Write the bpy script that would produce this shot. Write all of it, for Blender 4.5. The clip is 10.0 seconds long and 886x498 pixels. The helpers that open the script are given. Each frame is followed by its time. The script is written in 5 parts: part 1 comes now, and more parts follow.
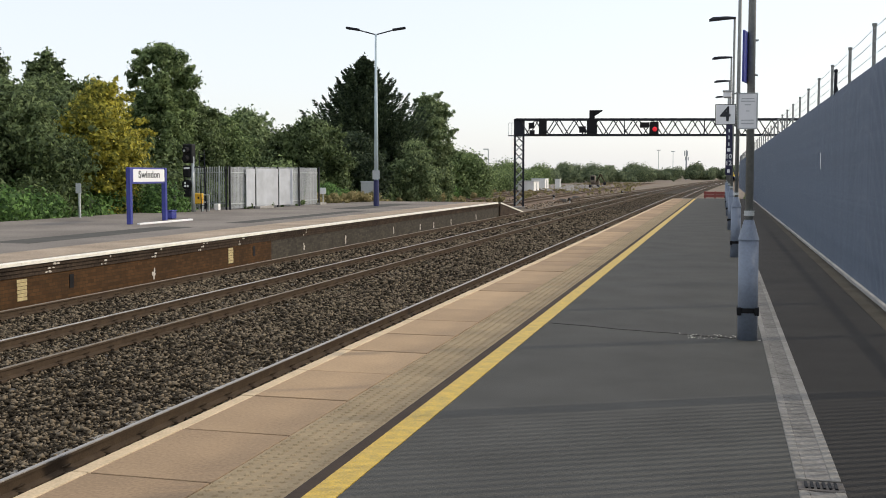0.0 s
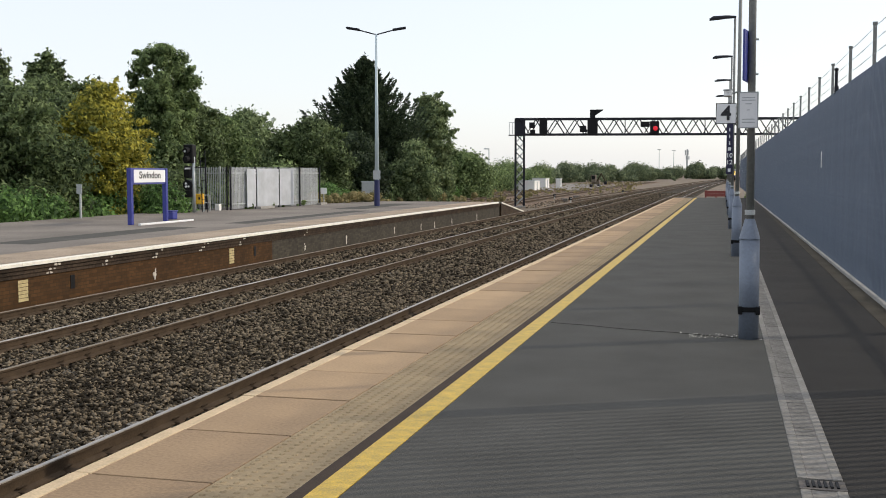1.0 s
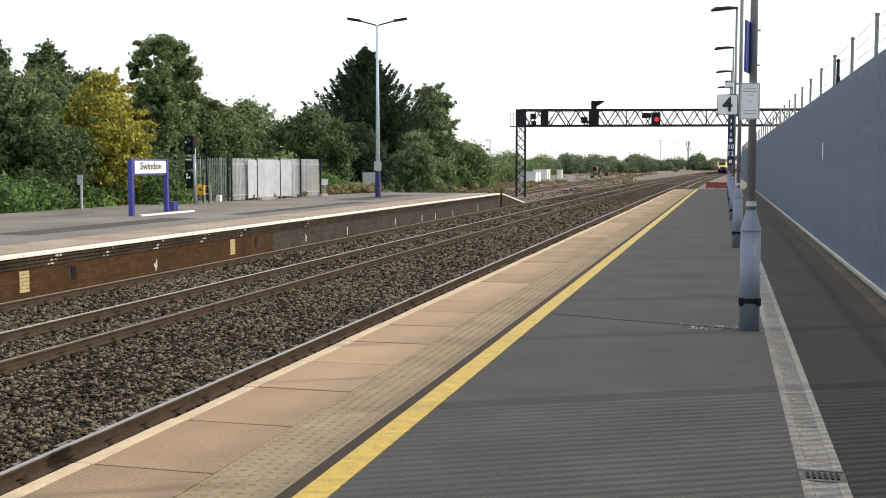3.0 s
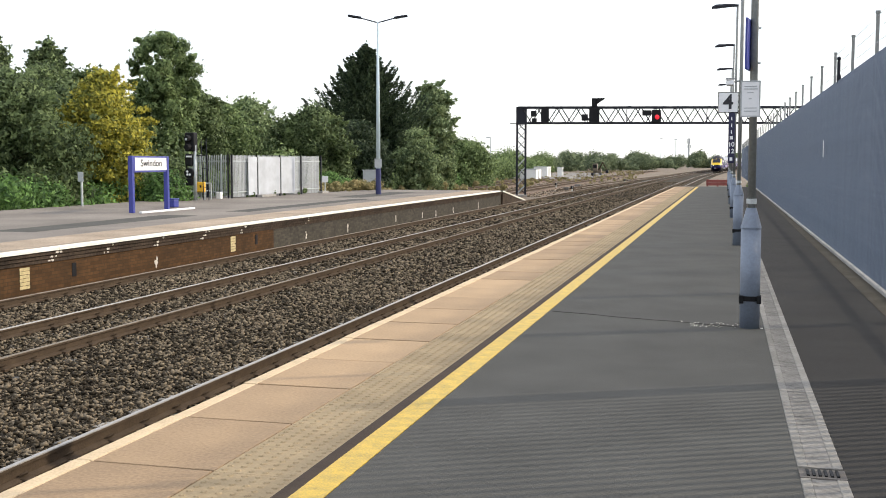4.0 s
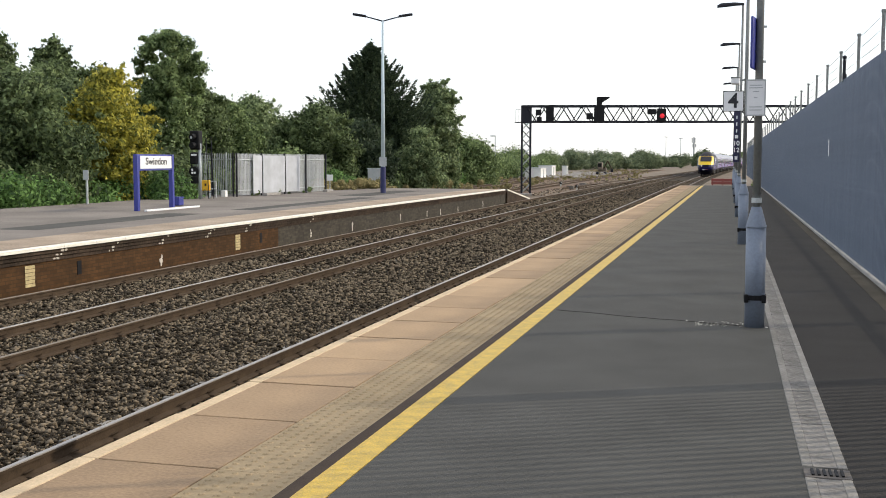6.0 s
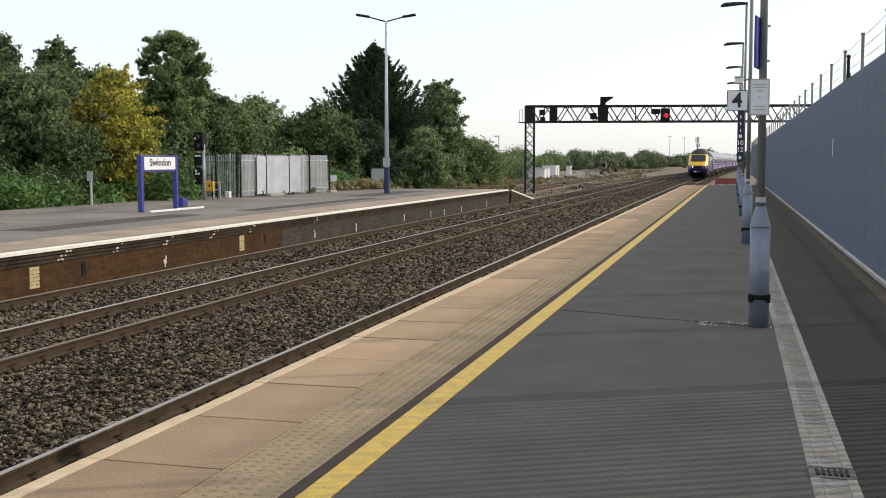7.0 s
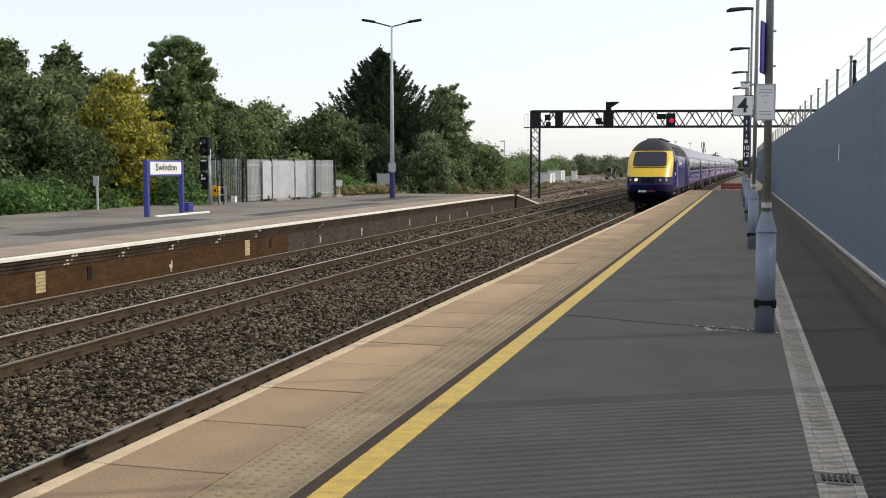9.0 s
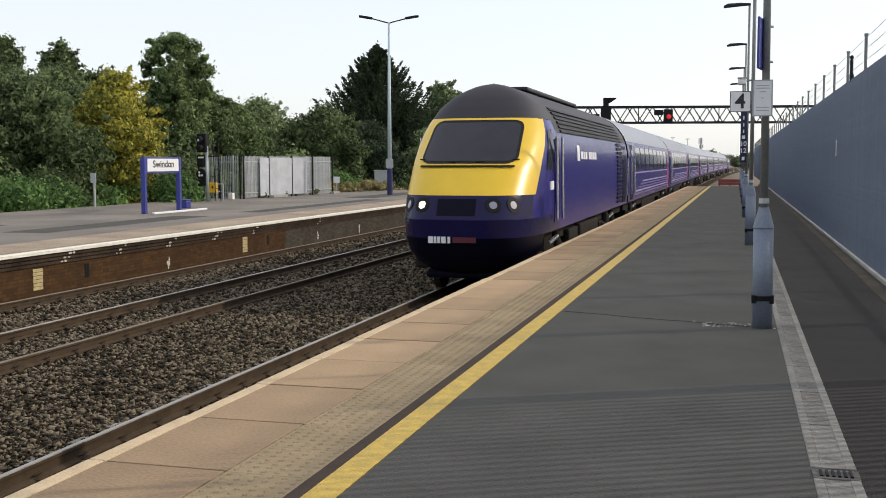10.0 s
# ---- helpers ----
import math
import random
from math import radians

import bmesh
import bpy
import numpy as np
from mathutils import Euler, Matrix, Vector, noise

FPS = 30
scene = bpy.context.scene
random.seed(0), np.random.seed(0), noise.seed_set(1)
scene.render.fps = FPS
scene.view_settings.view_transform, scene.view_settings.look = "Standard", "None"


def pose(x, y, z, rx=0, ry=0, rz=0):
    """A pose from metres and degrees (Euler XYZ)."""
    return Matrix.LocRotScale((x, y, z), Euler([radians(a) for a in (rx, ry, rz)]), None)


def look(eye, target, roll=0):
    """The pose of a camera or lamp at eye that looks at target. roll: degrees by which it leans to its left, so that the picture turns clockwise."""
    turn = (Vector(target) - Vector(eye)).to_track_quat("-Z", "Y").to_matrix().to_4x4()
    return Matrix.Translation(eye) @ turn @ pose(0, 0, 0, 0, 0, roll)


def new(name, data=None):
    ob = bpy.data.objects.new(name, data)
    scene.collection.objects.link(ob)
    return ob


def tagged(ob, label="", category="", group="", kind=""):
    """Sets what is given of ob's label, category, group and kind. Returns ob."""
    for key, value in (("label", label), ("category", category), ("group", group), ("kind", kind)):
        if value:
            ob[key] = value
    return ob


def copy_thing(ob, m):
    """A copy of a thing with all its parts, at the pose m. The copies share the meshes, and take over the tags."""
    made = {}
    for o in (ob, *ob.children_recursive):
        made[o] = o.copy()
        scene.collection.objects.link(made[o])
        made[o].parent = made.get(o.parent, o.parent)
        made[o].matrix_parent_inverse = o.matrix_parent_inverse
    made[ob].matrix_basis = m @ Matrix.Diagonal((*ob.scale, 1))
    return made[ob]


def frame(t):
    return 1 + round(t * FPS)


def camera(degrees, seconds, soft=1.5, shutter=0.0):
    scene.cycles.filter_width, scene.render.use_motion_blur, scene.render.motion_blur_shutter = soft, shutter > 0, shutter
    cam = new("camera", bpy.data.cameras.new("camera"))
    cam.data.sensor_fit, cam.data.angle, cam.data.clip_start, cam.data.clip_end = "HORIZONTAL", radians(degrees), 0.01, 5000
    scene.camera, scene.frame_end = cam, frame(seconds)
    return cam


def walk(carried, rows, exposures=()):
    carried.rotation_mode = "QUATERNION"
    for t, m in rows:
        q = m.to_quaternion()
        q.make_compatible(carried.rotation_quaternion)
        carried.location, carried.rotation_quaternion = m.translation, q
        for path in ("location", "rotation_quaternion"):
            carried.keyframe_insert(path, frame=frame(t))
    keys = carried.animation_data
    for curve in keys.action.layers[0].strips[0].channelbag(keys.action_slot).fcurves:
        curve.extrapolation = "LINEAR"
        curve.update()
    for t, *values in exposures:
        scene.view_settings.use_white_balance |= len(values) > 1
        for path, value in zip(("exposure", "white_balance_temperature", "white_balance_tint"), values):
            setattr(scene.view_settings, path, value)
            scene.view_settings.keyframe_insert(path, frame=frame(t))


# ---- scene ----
# ---- camera: a hand-held camcorder that only turns ----
EYE = Vector((0.0, 0.0, 1.65))
cam = camera(44.85, 10.0, soft=0.95)


def view(yaw, pitch, lean):
    a, b = radians(yaw), radians(pitch)
    ahead = Vector((-math.sin(a) * math.cos(b), math.cos(a) * math.cos(b), math.sin(b)))
    return look(EYE, EYE + ahead, -lean)


PATH = [(0.0, 14.516, -3.997, -0.08), (0.5, 14.624, -4.114, 0.12), (1.0, 14.564, -4.008, 0.07), (1.5, 14.486, -4.199, 0.08),
        (2.0, 14.493, -4.196, 0.10), (2.5, 14.568, -4.320, 0.08), (4.0, 14.632, -4.620, -0.03), (4.5, 14.724, -4.611, -0.01),
        (5.0, 14.822, -4.731, -0.10), (5.5, 14.832, -4.704, -0.13), (7.0, 15.086, -4.678, 0.05), (7.5, 15.145, -4.622, 0.08),
        (8.0, 15.145, -4.571, 0.10), (8.5, 15.290, -4.448, 0.07), (9.0, 15.375, -4.416, 0.02), (9.5, 15.323, -4.492, 0.05),
        (10.0, 15.249, -4.607, 0.12)]
EXPOSURES = [(0.0, -0.08), (1.5, -0.06), (2.5, 0.08), (4.0, 0.52), (4.6, 0.54), (5.0, 0.45), (5.6, 0.31), (7.0, -0.04), (10.0, -0.08)]
walk(cam, [(t, view(a, b, c)) for t, a, b, c in PATH], EXPOSURES)

# ---- sky and sun: low sun ahead on the fence's side ----
SUN_DIR = Vector((0.891 * math.cos(radians(30)), 0.454 * math.cos(radians(30)), math.sin(radians(30))))
world = bpy.data.worlds.new("sky")
scene.world = world
world.use_nodes = True
wn = world.node_tree.nodes
sky = wn.new("ShaderNodeTexSky")
sky.sky_type, sky.sun_disc = "NISHITA", False
sky.sun_elevation, sky.sun_rotation = radians(30), math.atan2(SUN_DIR.x, SUN_DIR.y)
sky.air_density, sky.dust_density, sky.ozone_density = 1.0, 1.5, 1.5
wn["Background"].inputs["Strength"].default_value = 0.07
world.node_tree.links.new(sky.outputs["Color"], wn["Background"].inputs["Color"])
haze = wn.new("ShaderNodeBackground")  # thin bright cloud all over the sky
haze.inputs["Color"].default_value, haze.inputs["Strength"].default_value = (0.955, 0.965, 1.0, 1), 0.78
both = wn.new("ShaderNodeAddShader")
world.node_tree.links.new(wn["Background"].outputs[0], both.inputs[0])
world.node_tree.links.new(haze.outputs[0], both.inputs[1])
world.node_tree.links.new(both.outputs[0], wn["World Output"].inputs["Surface"])
sun = new("sun", bpy.data.lights.new("sun", "SUN"))
sun.data.energy, sun.data.angle, sun.data.color = 2.2, radians(0.7), (1.0, 0.88, 0.70)
sun.matrix_world = look(SUN_DIR * 50, (0, 0, 0))


# ---- materials ----
def mat(name, color, rough=0.7, metal=0.0, var=0.25, scale=6.0, fine=80.0, bump=0.15, dist=0.01, tint=None, island=0.0, random_=0.0, gloss=0.5):
    """A surface with stains at one scale and grain at another; tint: a second colour of the stains."""
    m = bpy.data.materials.new(name)
    m.use_nodes = True
    nt = m.node_tree
    n, l = nt.nodes, nt.links
    b = n["Principled BSDF"]
    b.inputs["Roughness"].default_value, b.inputs["Metallic"].default_value = rough, metal
    b.inputs["Specular IOR Level"].default_value = gloss if rough < 0.75 else 0.2 * gloss
    geo = n.new("ShaderNodeNewGeometry")
    tc = n.new("ShaderNodeTexCoord")
    big, small = n.new("ShaderNodeTexNoise"), n.new("ShaderNodeTexNoise")
    for t, s, d in ((big, scale, 5), (small, fine, 3)):
        t.inputs["Scale"].default_value, t.inputs["Detail"].default_value = s, d
        l.new(tc.outputs["Object"], t.inputs["Vector"])
    add = n.new("ShaderNodeMath")
    add.operation = "ADD"
    l.new(big.outputs["Fac"], add.inputs[0])
    l.new(small.outputs["Fac"], add.inputs[1])
    half = n.new("ShaderNodeMath")
    half.operation = "MULTIPLY"
    half.inputs[1].default_value = 0.5
    l.new(add.outputs[0], half.inputs[0])
    last = half
    for amount, socket in ((island, geo.outputs["Random Per Island"]), (random_, None)):
        if amount:
            if socket is None:
                socket = n.new("ShaderNodeObjectInfo").outputs["Random"]
            k = n.new("ShaderNodeMath")
            k.operation = "MULTIPLY_ADD"
            k.inputs[1].default_value, = (amount,)
            l.new(socket, k.inputs[0])
            l.new(last.outputs[0], k.inputs[2])
            sub = n.new("ShaderNodeMath")
            sub.operation = "SUBTRACT"
            sub.inputs[1].default_value = amount / 2
            l.new(k.outputs[0], sub.inputs[0])
            last = sub
    ramp = n.new("ShaderNodeValToRGB")
    c = Vector(color)
    d = Vector(tint) if tint else c * (1 - var)
    ramp.color_ramp.elements[0].position, ramp.color_ramp.elements[1].position = 0.3, 0.7
    ramp.color_ramp.elements[0].color = (*d, 1)
    ramp.color_ramp.elements[1].color = (*(c * (1 + var * 0.5)), 1)
    l.new(last.outputs[0], ramp.inputs[0])
    l.new(ramp.outputs[0], b.inputs["Base Color"])
    if bump:
        bp = n.new("ShaderNodeBump")
        bp.inputs["Strength"].default_value, bp.inputs["Distance"].default_value = bump, dist
        l.new(small.outputs["Fac"], bp.inputs["Height"])
        l.new(bp.outputs[0], b.inputs["Normal"])
    return m


def glow(name, color, power):
    m = bpy.data.materials.new(name)
    m.use_nodes = True
    b = m.node_tree.nodes["Principled BSDF"]
    b.inputs["Base Color"].default_value = (*color, 1)
    b.inputs["Emission Color"].default_value, b.inputs["Emission Strength"].default_value = (*color, 1), power
    return m


def brick_mat(name, a, b_, mortar):
    """Brick courses 65 mm high on an upright face whose length runs along y."""
    m = mat(name, a, 0.85, var=0.75, scale=1.1, fine=9)
    n, l = m.node_tree.nodes, m.node_tree.links
    tc = n.new("ShaderNodeTexCoord")
    sep, com = n.new("ShaderNodeSeparateXYZ"), n.new("ShaderNodeCombineXYZ")
    l.new(tc.outputs["Object"], sep.inputs[0])
    l.new(sep.outputs["Y"], com.inputs["X"])
    l.new(sep.outputs["Z"], com.inputs["Y"])
    br = n.new("ShaderNodeTexBrick")
    br.inputs["Scale"].default_value = 1.0
    br.inputs["Brick Width"].default_value, br.inputs["Row Height"].default_value, br.inputs["Mortar Size"].default_value = 0.225, 0.075, 0.006
    for k, v in (("Color1", a), ("Color2", b_), ("Mortar", mortar)):
        br.inputs[k].default_value = (*v, 1)
    l.new(com.outputs[0], br.inputs["Vector"])
    mix = n.new("ShaderNodeMix")
    mix.data_type, mix.blend_type = "RGBA", "MULTIPLY"
    mix.inputs[0].default_value = 0.75
    p = n["Principled BSDF"]
    old = p.inputs["Base Color"].links[0].from_socket
    gain = n.new("ShaderNodeMix")
    gain.data_type, gain.blend_type = "RGBA", "MULTIPLY"
    gain.inputs[0].default_value = 1.0
    gain.inputs[7].default_value = (1.9, 2.1, 2.2, 1)
    l.new(old, gain.inputs[6])
    l.new(br.outputs["Color"], mix.inputs[6])
    l.new(gain.outputs[2], mix.inputs[7])
    l.new(mix.outputs[2], p.inputs["Base Color"])
    return m


ASPHALT = mat("asphalt", (0.099, 0.096, 0.087), 0.9, var=0.28, scale=1.2, fine=120, bump=0.4)
ASPHALT_FAR = mat("old asphalt", (0.240, 0.214, 0.188), 0.9, var=0.5, scale=0.3, fine=60, bump=0.3)
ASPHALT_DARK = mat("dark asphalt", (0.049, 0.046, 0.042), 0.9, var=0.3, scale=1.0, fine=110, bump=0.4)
COPING = mat("coping slab", (0.395, 0.278, 0.168), 0.8, var=0.28, scale=1.2, fine=45, random_=0.3, tint=(0.27, 0.19, 0.12))
NOSING = mat("cream nosing", (0.62, 0.48, 0.31), 0.75, var=0.3, scale=5, fine=60)
TACTILE = mat("tactile paving", (0.37, 0.282, 0.170), 0.8, var=0.25, scale=3, fine=70, random_=0.2)
YELLOW_LINE = mat("yellow line paint", (0.70, 0.46, 0.05), 0.6, tint=(0.36, 0.25, 0.06), var=0.28, scale=9, fine=90)
DARK_STRIP = mat("dark joint strip", (0.080, 0.060, 0.046), 0.9)
CONCRETE = mat("weathered concrete", (0.36, 0.345, 0.32), 0.85, var=0.35, scale=5, fine=70, bump=0.3)
CONCRETE_DARK = mat("dirty concrete", (0.17, 0.155, 0.14), 0.9, var=0.4, scale=6, fine=70)
FENCE_PAINT = mat("grey-blue galvanised steel", (0.162, 0.194, 0.250), 0.55, 0.25, var=0.12, scale=0.8, fine=30, bump=0.05, island=0.15, random_=0.2)
POLE_PAINT = mat("grey-blue column paint", (0.19, 0.225, 0.285), 0.5, 0.1, var=0.2, scale=3, fine=40, bump=0.05)
POLE_STEEL = mat("dull column steel", (0.235, 0.245, 0.235), 0.55, 0.2, var=0.3, scale=3, fine=40, bump=0.05)
DARK_STEEL = mat("dark painted steel", (0.018, 0.019, 0.026), 0.55, 0.1, var=0.3, gloss=0.25)
PALE_STEEL = mat("pale galvanised steel", (0.50, 0.53, 0.53), 0.45, 0.4, var=0.2, scale=4)
BALLAST = mat("ballast stone", (0.162, 0.130, 0.090), 0.95, var=0.7, scale=0.7, fine=45, bump=0.5, island=1.0, tint=(0.032, 0.026, 0.018))
BALLAST_BED = mat("ballast bed", (0.066, 0.054, 0.040), 0.95, var=0.6, scale=1.0, fine=25, bump=1.0, dist=0.05)
RAIL_HEAD = mat("worn rail head", (0.42, 0.385, 0.345), 0.42, 0.85, var=0.1)
RUST = mat("rusty rail steel", (0.080, 0.057, 0.038), 0.85, var=0.4, scale=6, fine=60)
RUST_TOP = mat("rusty rail top", (0.19, 0.155, 0.115), 0.6, 0.2, var=0.3)
BRICK = brick_mat("brown brick", (0.185, 0.115, 0.060), (0.120, 0.076, 0.043), (0.10, 0.075, 0.052))
CREAM_BRICK = mat("cream painted brick", (0.56, 0.46, 0.25), 0.8, var=0.35, scale=9, fine=60)
BRICK_DARK = brick_mat("sooty brick", (0.17, 0.15, 0.125), (0.11, 0.10, 0.085), (0.12, 0.11, 0.10))
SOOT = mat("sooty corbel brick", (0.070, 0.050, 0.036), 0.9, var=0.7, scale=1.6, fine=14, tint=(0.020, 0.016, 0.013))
EDGE_PAVING = mat("worn brown edge paving", (0.40, 0.325, 0.245), 0.85, var=0.45, scale=0.7, fine=30, tint=(0.19, 0.145, 0.105))
WHITE_EDGE = mat("white edge paint", (0.84, 0.80, 0.70), 0.7, var=0.2, scale=4, fine=50)
GROUND = mat("trackside earth", (0.212, 0.170, 0.138), 0.95, var=0.5, scale=0.12, fine=2.5, bump=0.3, tint=(0.13, 0.11, 0.075))
BLUE = mat("blue sign paint", (0.035, 0.045, 0.26), 0.4, var=0.15)
WHITE = mat("white sign face", (0.82, 0.82, 0.82), 0.4, var=0.06, bump=0.0)
BLACK = mat("black", (0.012, 0.012, 0.013), 0.55, var=0.2, gloss=0.15)
LETTER = mat("letter black", (0.02, 0.02, 0.025), 0.5, var=0.1, bump=0)
RED_PAINT = mat("red barrier paint", (0.24, 0.055, 0.045), 0.7, var=0.4)
YELLOW_BOX = mat("yellow box paint", (0.85, 0.48, 0.03), 0.5, var=0.1)
GREY_BOX = mat("grey cabinet paint", (0.42, 0.44, 0.44), 0.5, var=0.15)
WHITE_HUT = mat("white painted hut", (0.82, 0.81, 0.78), 0.6, var=0.15, scale=1)
BARK = mat("bark", (0.11, 0.085, 0.06), 0.95, var=0.4)
COMPOUND_STEEL = mat("weathered galvanised pales", (0.44, 0.455, 0.46), 0.55, 0.3, var=0.25, scale=2, random_=0.3)
LIME = mat("lime crust", (0.62, 0.57, 0.50), 0.9, var=0.4, scale=12, fine=60)
SHEET = mat("weathered pale sheet", (0.50, 0.52, 0.555), 0.5, 0.1, var=0.2, scale=0.9, fine=2.5, bump=0.0, tint=(0.40, 0.415, 0.44), random_=0.2)
RED_GLOW = glow("red signal lamp", (0.85, 0.02, 0.035), 0.30)
LAMP_GLOW = glow("headlamp", (1.0, 0.90, 0.65), 3.0)


def leaf_mat(name, a, b_):
    """Leaves that let some of the light through."""
    m = mat(name, a, 0.6, var=0.5, scale=0.45, fine=2.2, bump=0, tint=b_, island=0.5, gloss=0.15)
    n, l = m.node_tree.nodes, m.node_tree.links
    p = n["Principled BSDF"]
    thin, mix = n.new("ShaderNodeBsdfTranslucent"), n.new("ShaderNodeMixShader")
    l.new(p.inputs["Base Color"].links[0].from_socket, thin.inputs["Color"])
    mix.inputs[0].default_value = 0.35
    l.new(p.outputs[0], mix.inputs[1])
    l.new(thin.outputs[0], mix.inputs[2])
    l.new(mix.outputs[0], n["Material Output"].inputs["Surface"])
    return m


LEAF_DARK = leaf_mat("dark green leaves", (0.170, 0.220, 0.095), (0.040, 0.060, 0.027))
LEAF_MID = leaf_mat("green leaves", (0.215, 0.280, 0.115), (0.050, 0.080, 0.032))
LEAF_YELLOW = leaf_mat("yellowing leaves", (0.47, 0.42, 0.070), (0.13, 0.15, 0.04))
LEAF_BRIGHT = leaf_mat("bramble leaves", (0.16, 0.275, 0.080), (0.045, 0.088, 0.030))
LEAF_CONIFER = leaf_mat("cypress foliage", (0.070, 0.096, 0.050), (0.020, 0.034, 0.021))
LEAF_PALE = leaf_mat("pale green leaves", (0.255, 0.315, 0.150), (0.07, 0.105, 0.050))
# the haze of distance is mixed into this greyer leaf colour
LEAF_FAR = leaf_mat("hazy far foliage", (0.20, 0.24, 0.13), (0.060, 0.085, 0.050))
GRASS = leaf_mat("dry grass", (0.34, 0.28, 0.14), (0.19, 0.18, 0.08))


# ---- mesh helpers ----
def box(bm, x0, x1, y0, y1, z0, z1, bevel=0.0):
    m = Matrix.Translation(((x0 + x1) / 2, (y0 + y1) / 2, (z0 + z1) / 2)) @ Matrix.Diagonal((x1 - x0, y1 - y0, z1 - z0, 1))
    r = bmesh.ops.create_cube(bm, size=1, matrix=m)
    if bevel:
        edges = list({e for v in r["verts"] for e in v.link_edges})
        bmesh.ops.bevel(bm, geom=edges, offset=bevel, segments=2, affect="EDGES", profile=0.5)
    return bm


def tube(bm, p0, p1, r0, r1=None, n=12):
    p0, p1 = Vector(p0), Vector(p1)
    m = Matrix.Translation((p0 + p1) / 2) @ (p1 - p0).to_track_quat("Z", "Y").to_matrix().to_4x4()
    bmesh.ops.create_cone(bm, cap_ends=True, segments=n, radius1=r0, radius2=r0 if r1 is None else r1, depth=(p1 - p0).length, matrix=m)
    return bm


def sweep(bm, profile, path, closed=True):
    """Sweep a profile of (x, z) along a list of (x, y, z)."""
    rings = [[bm.verts.new((p[0] + a, p[1], p[2] + b)) for a, b in profile] for p in path]
    k = len(profile)
    for r, s in zip(rings, rings[1:]):
        for i in range(k if closed else k - 1):
            bm.faces.new((r[i], r[(i + 1) % k], s[(i + 1) % k], s[i]))
    if closed:
        bm.faces.new(rings[0])
        bm.faces.new(list(reversed(rings[-1])))
    return bm


def mesh_of(name, bm, material, smooth=False):
    bmesh.ops.recalc_face_normals(bm, faces=bm.faces)
    me = bpy.data.meshes.new(name)
    bm.to_mesh(me)
    bm.free()
    me.materials.append(material)
    if smooth:
        me.polygons.foreach_set("use_smooth", [True] * len(me.polygons))
    return me


def part(name, bm, material, parent=None, label="", smooth=False, at=None):
    ob = new(name, mesh_of(name, bm, material, smooth))
    if parent is not None:
        ob.parent = parent
    if at is not None:
        ob.matrix_basis = at
    return tagged(ob, label)


def empty(name, m, label, category, group="", kind=""):
    ob = new(name)
    ob.empty_display_size = 0.2
    ob.matrix_basis = m
    return tagged(ob, label, category, group, kind)


def B():
    return bmesh.new()


def solid(name, bm, material, label, category, kind="", group="", smooth=False):
    return tagged(part(name, bm, material, None, label, smooth), "", category, group, kind)


def raw(name, verts, faces, material):
    me = bpy.data.meshes.new(name)
    me.from_pydata([tuple(v) for v in verts], [], [tuple(f) for f in faces])
    me.materials.append(material)
    return me


def words(name, text, size, material, parent, m):
    cu = bpy.data.curves.new(name, "FONT")
    cu.body, cu.size, cu.align_x, cu.align_y, cu.extrude = text, size, "CENTER", "CENTER", 0.002
    cu.offset = size * 0.018
    tmp = bpy.data.objects.new("tmp", cu)
    scene.collection.objects.link(tmp)
    me = bpy.data.meshes.new_from_object(tmp.evaluated_get(bpy.context.evaluated_depsgraph_get()))
    bpy.data.objects.remove(tmp)
    me.materials.clear()
    me.materials.append(material)
    ob = new(name, me)
    ob.parent, ob.matrix_basis = parent, m
    return ob


# ---- plan ----
RAIL_Z, BED_Z, OPP_Z = -0.84, -1.045, -0.15
EDGE, FENCE_X, OPP_X, OPP_END = -3.42, 2.0, -13.7, 67.6
TRACK_X = -4.88


def bend(y):
    """How far the line has swung to the right at y."""
    return max(0.0, y - 70.0) ** 2 / 13300.0


def turn(y):
    return max(0.0, y - 70.0) / 6650.0


YS = [-20, 0, 20, 40, 60, 70, 80, 90, 100, 120, 135, 150, 165, 180, 210, 240, 270, 300, 340, 380, 420, 470, 520]

# ---- ground, track bed ----
def build_ground():
    bm = B()
    xs = [-1500, -400, -120, -60, -30, OPP_X - 0.2, -1.0, 3.5, 30, 120, 400, 1500]
    ys = [-300, -40, 0, 40, 80, 120, 200, 300, 500, 900, 3000]
    grid = [[bm.verts.new((x, y, -1.12)) for x in xs] for y in ys]
    for a, b in zip(grid, grid[1:]):
        for i in range(len(xs) - 1):
            bm.faces.new((a[i], a[i + 1], b[i + 1], b[i]))
    solid("ground", bm, GROUND, "brown trackside earth with patches of dry grass", "ground", "structure")
    bm = B()
    sweep(bm, [(-13.3, -0.2), (-13.25, -0.03), (-5.0, 0.0), (EDGE + 0.1, -0.02), (EDGE + 0.15, -0.2)], [(bend(y), y, BED_Z) for y in YS])
    solid("track_bed", bm, BALLAST_BED, "dark brown ballast bed under the running lines", "track bed", "structure")


build_ground()


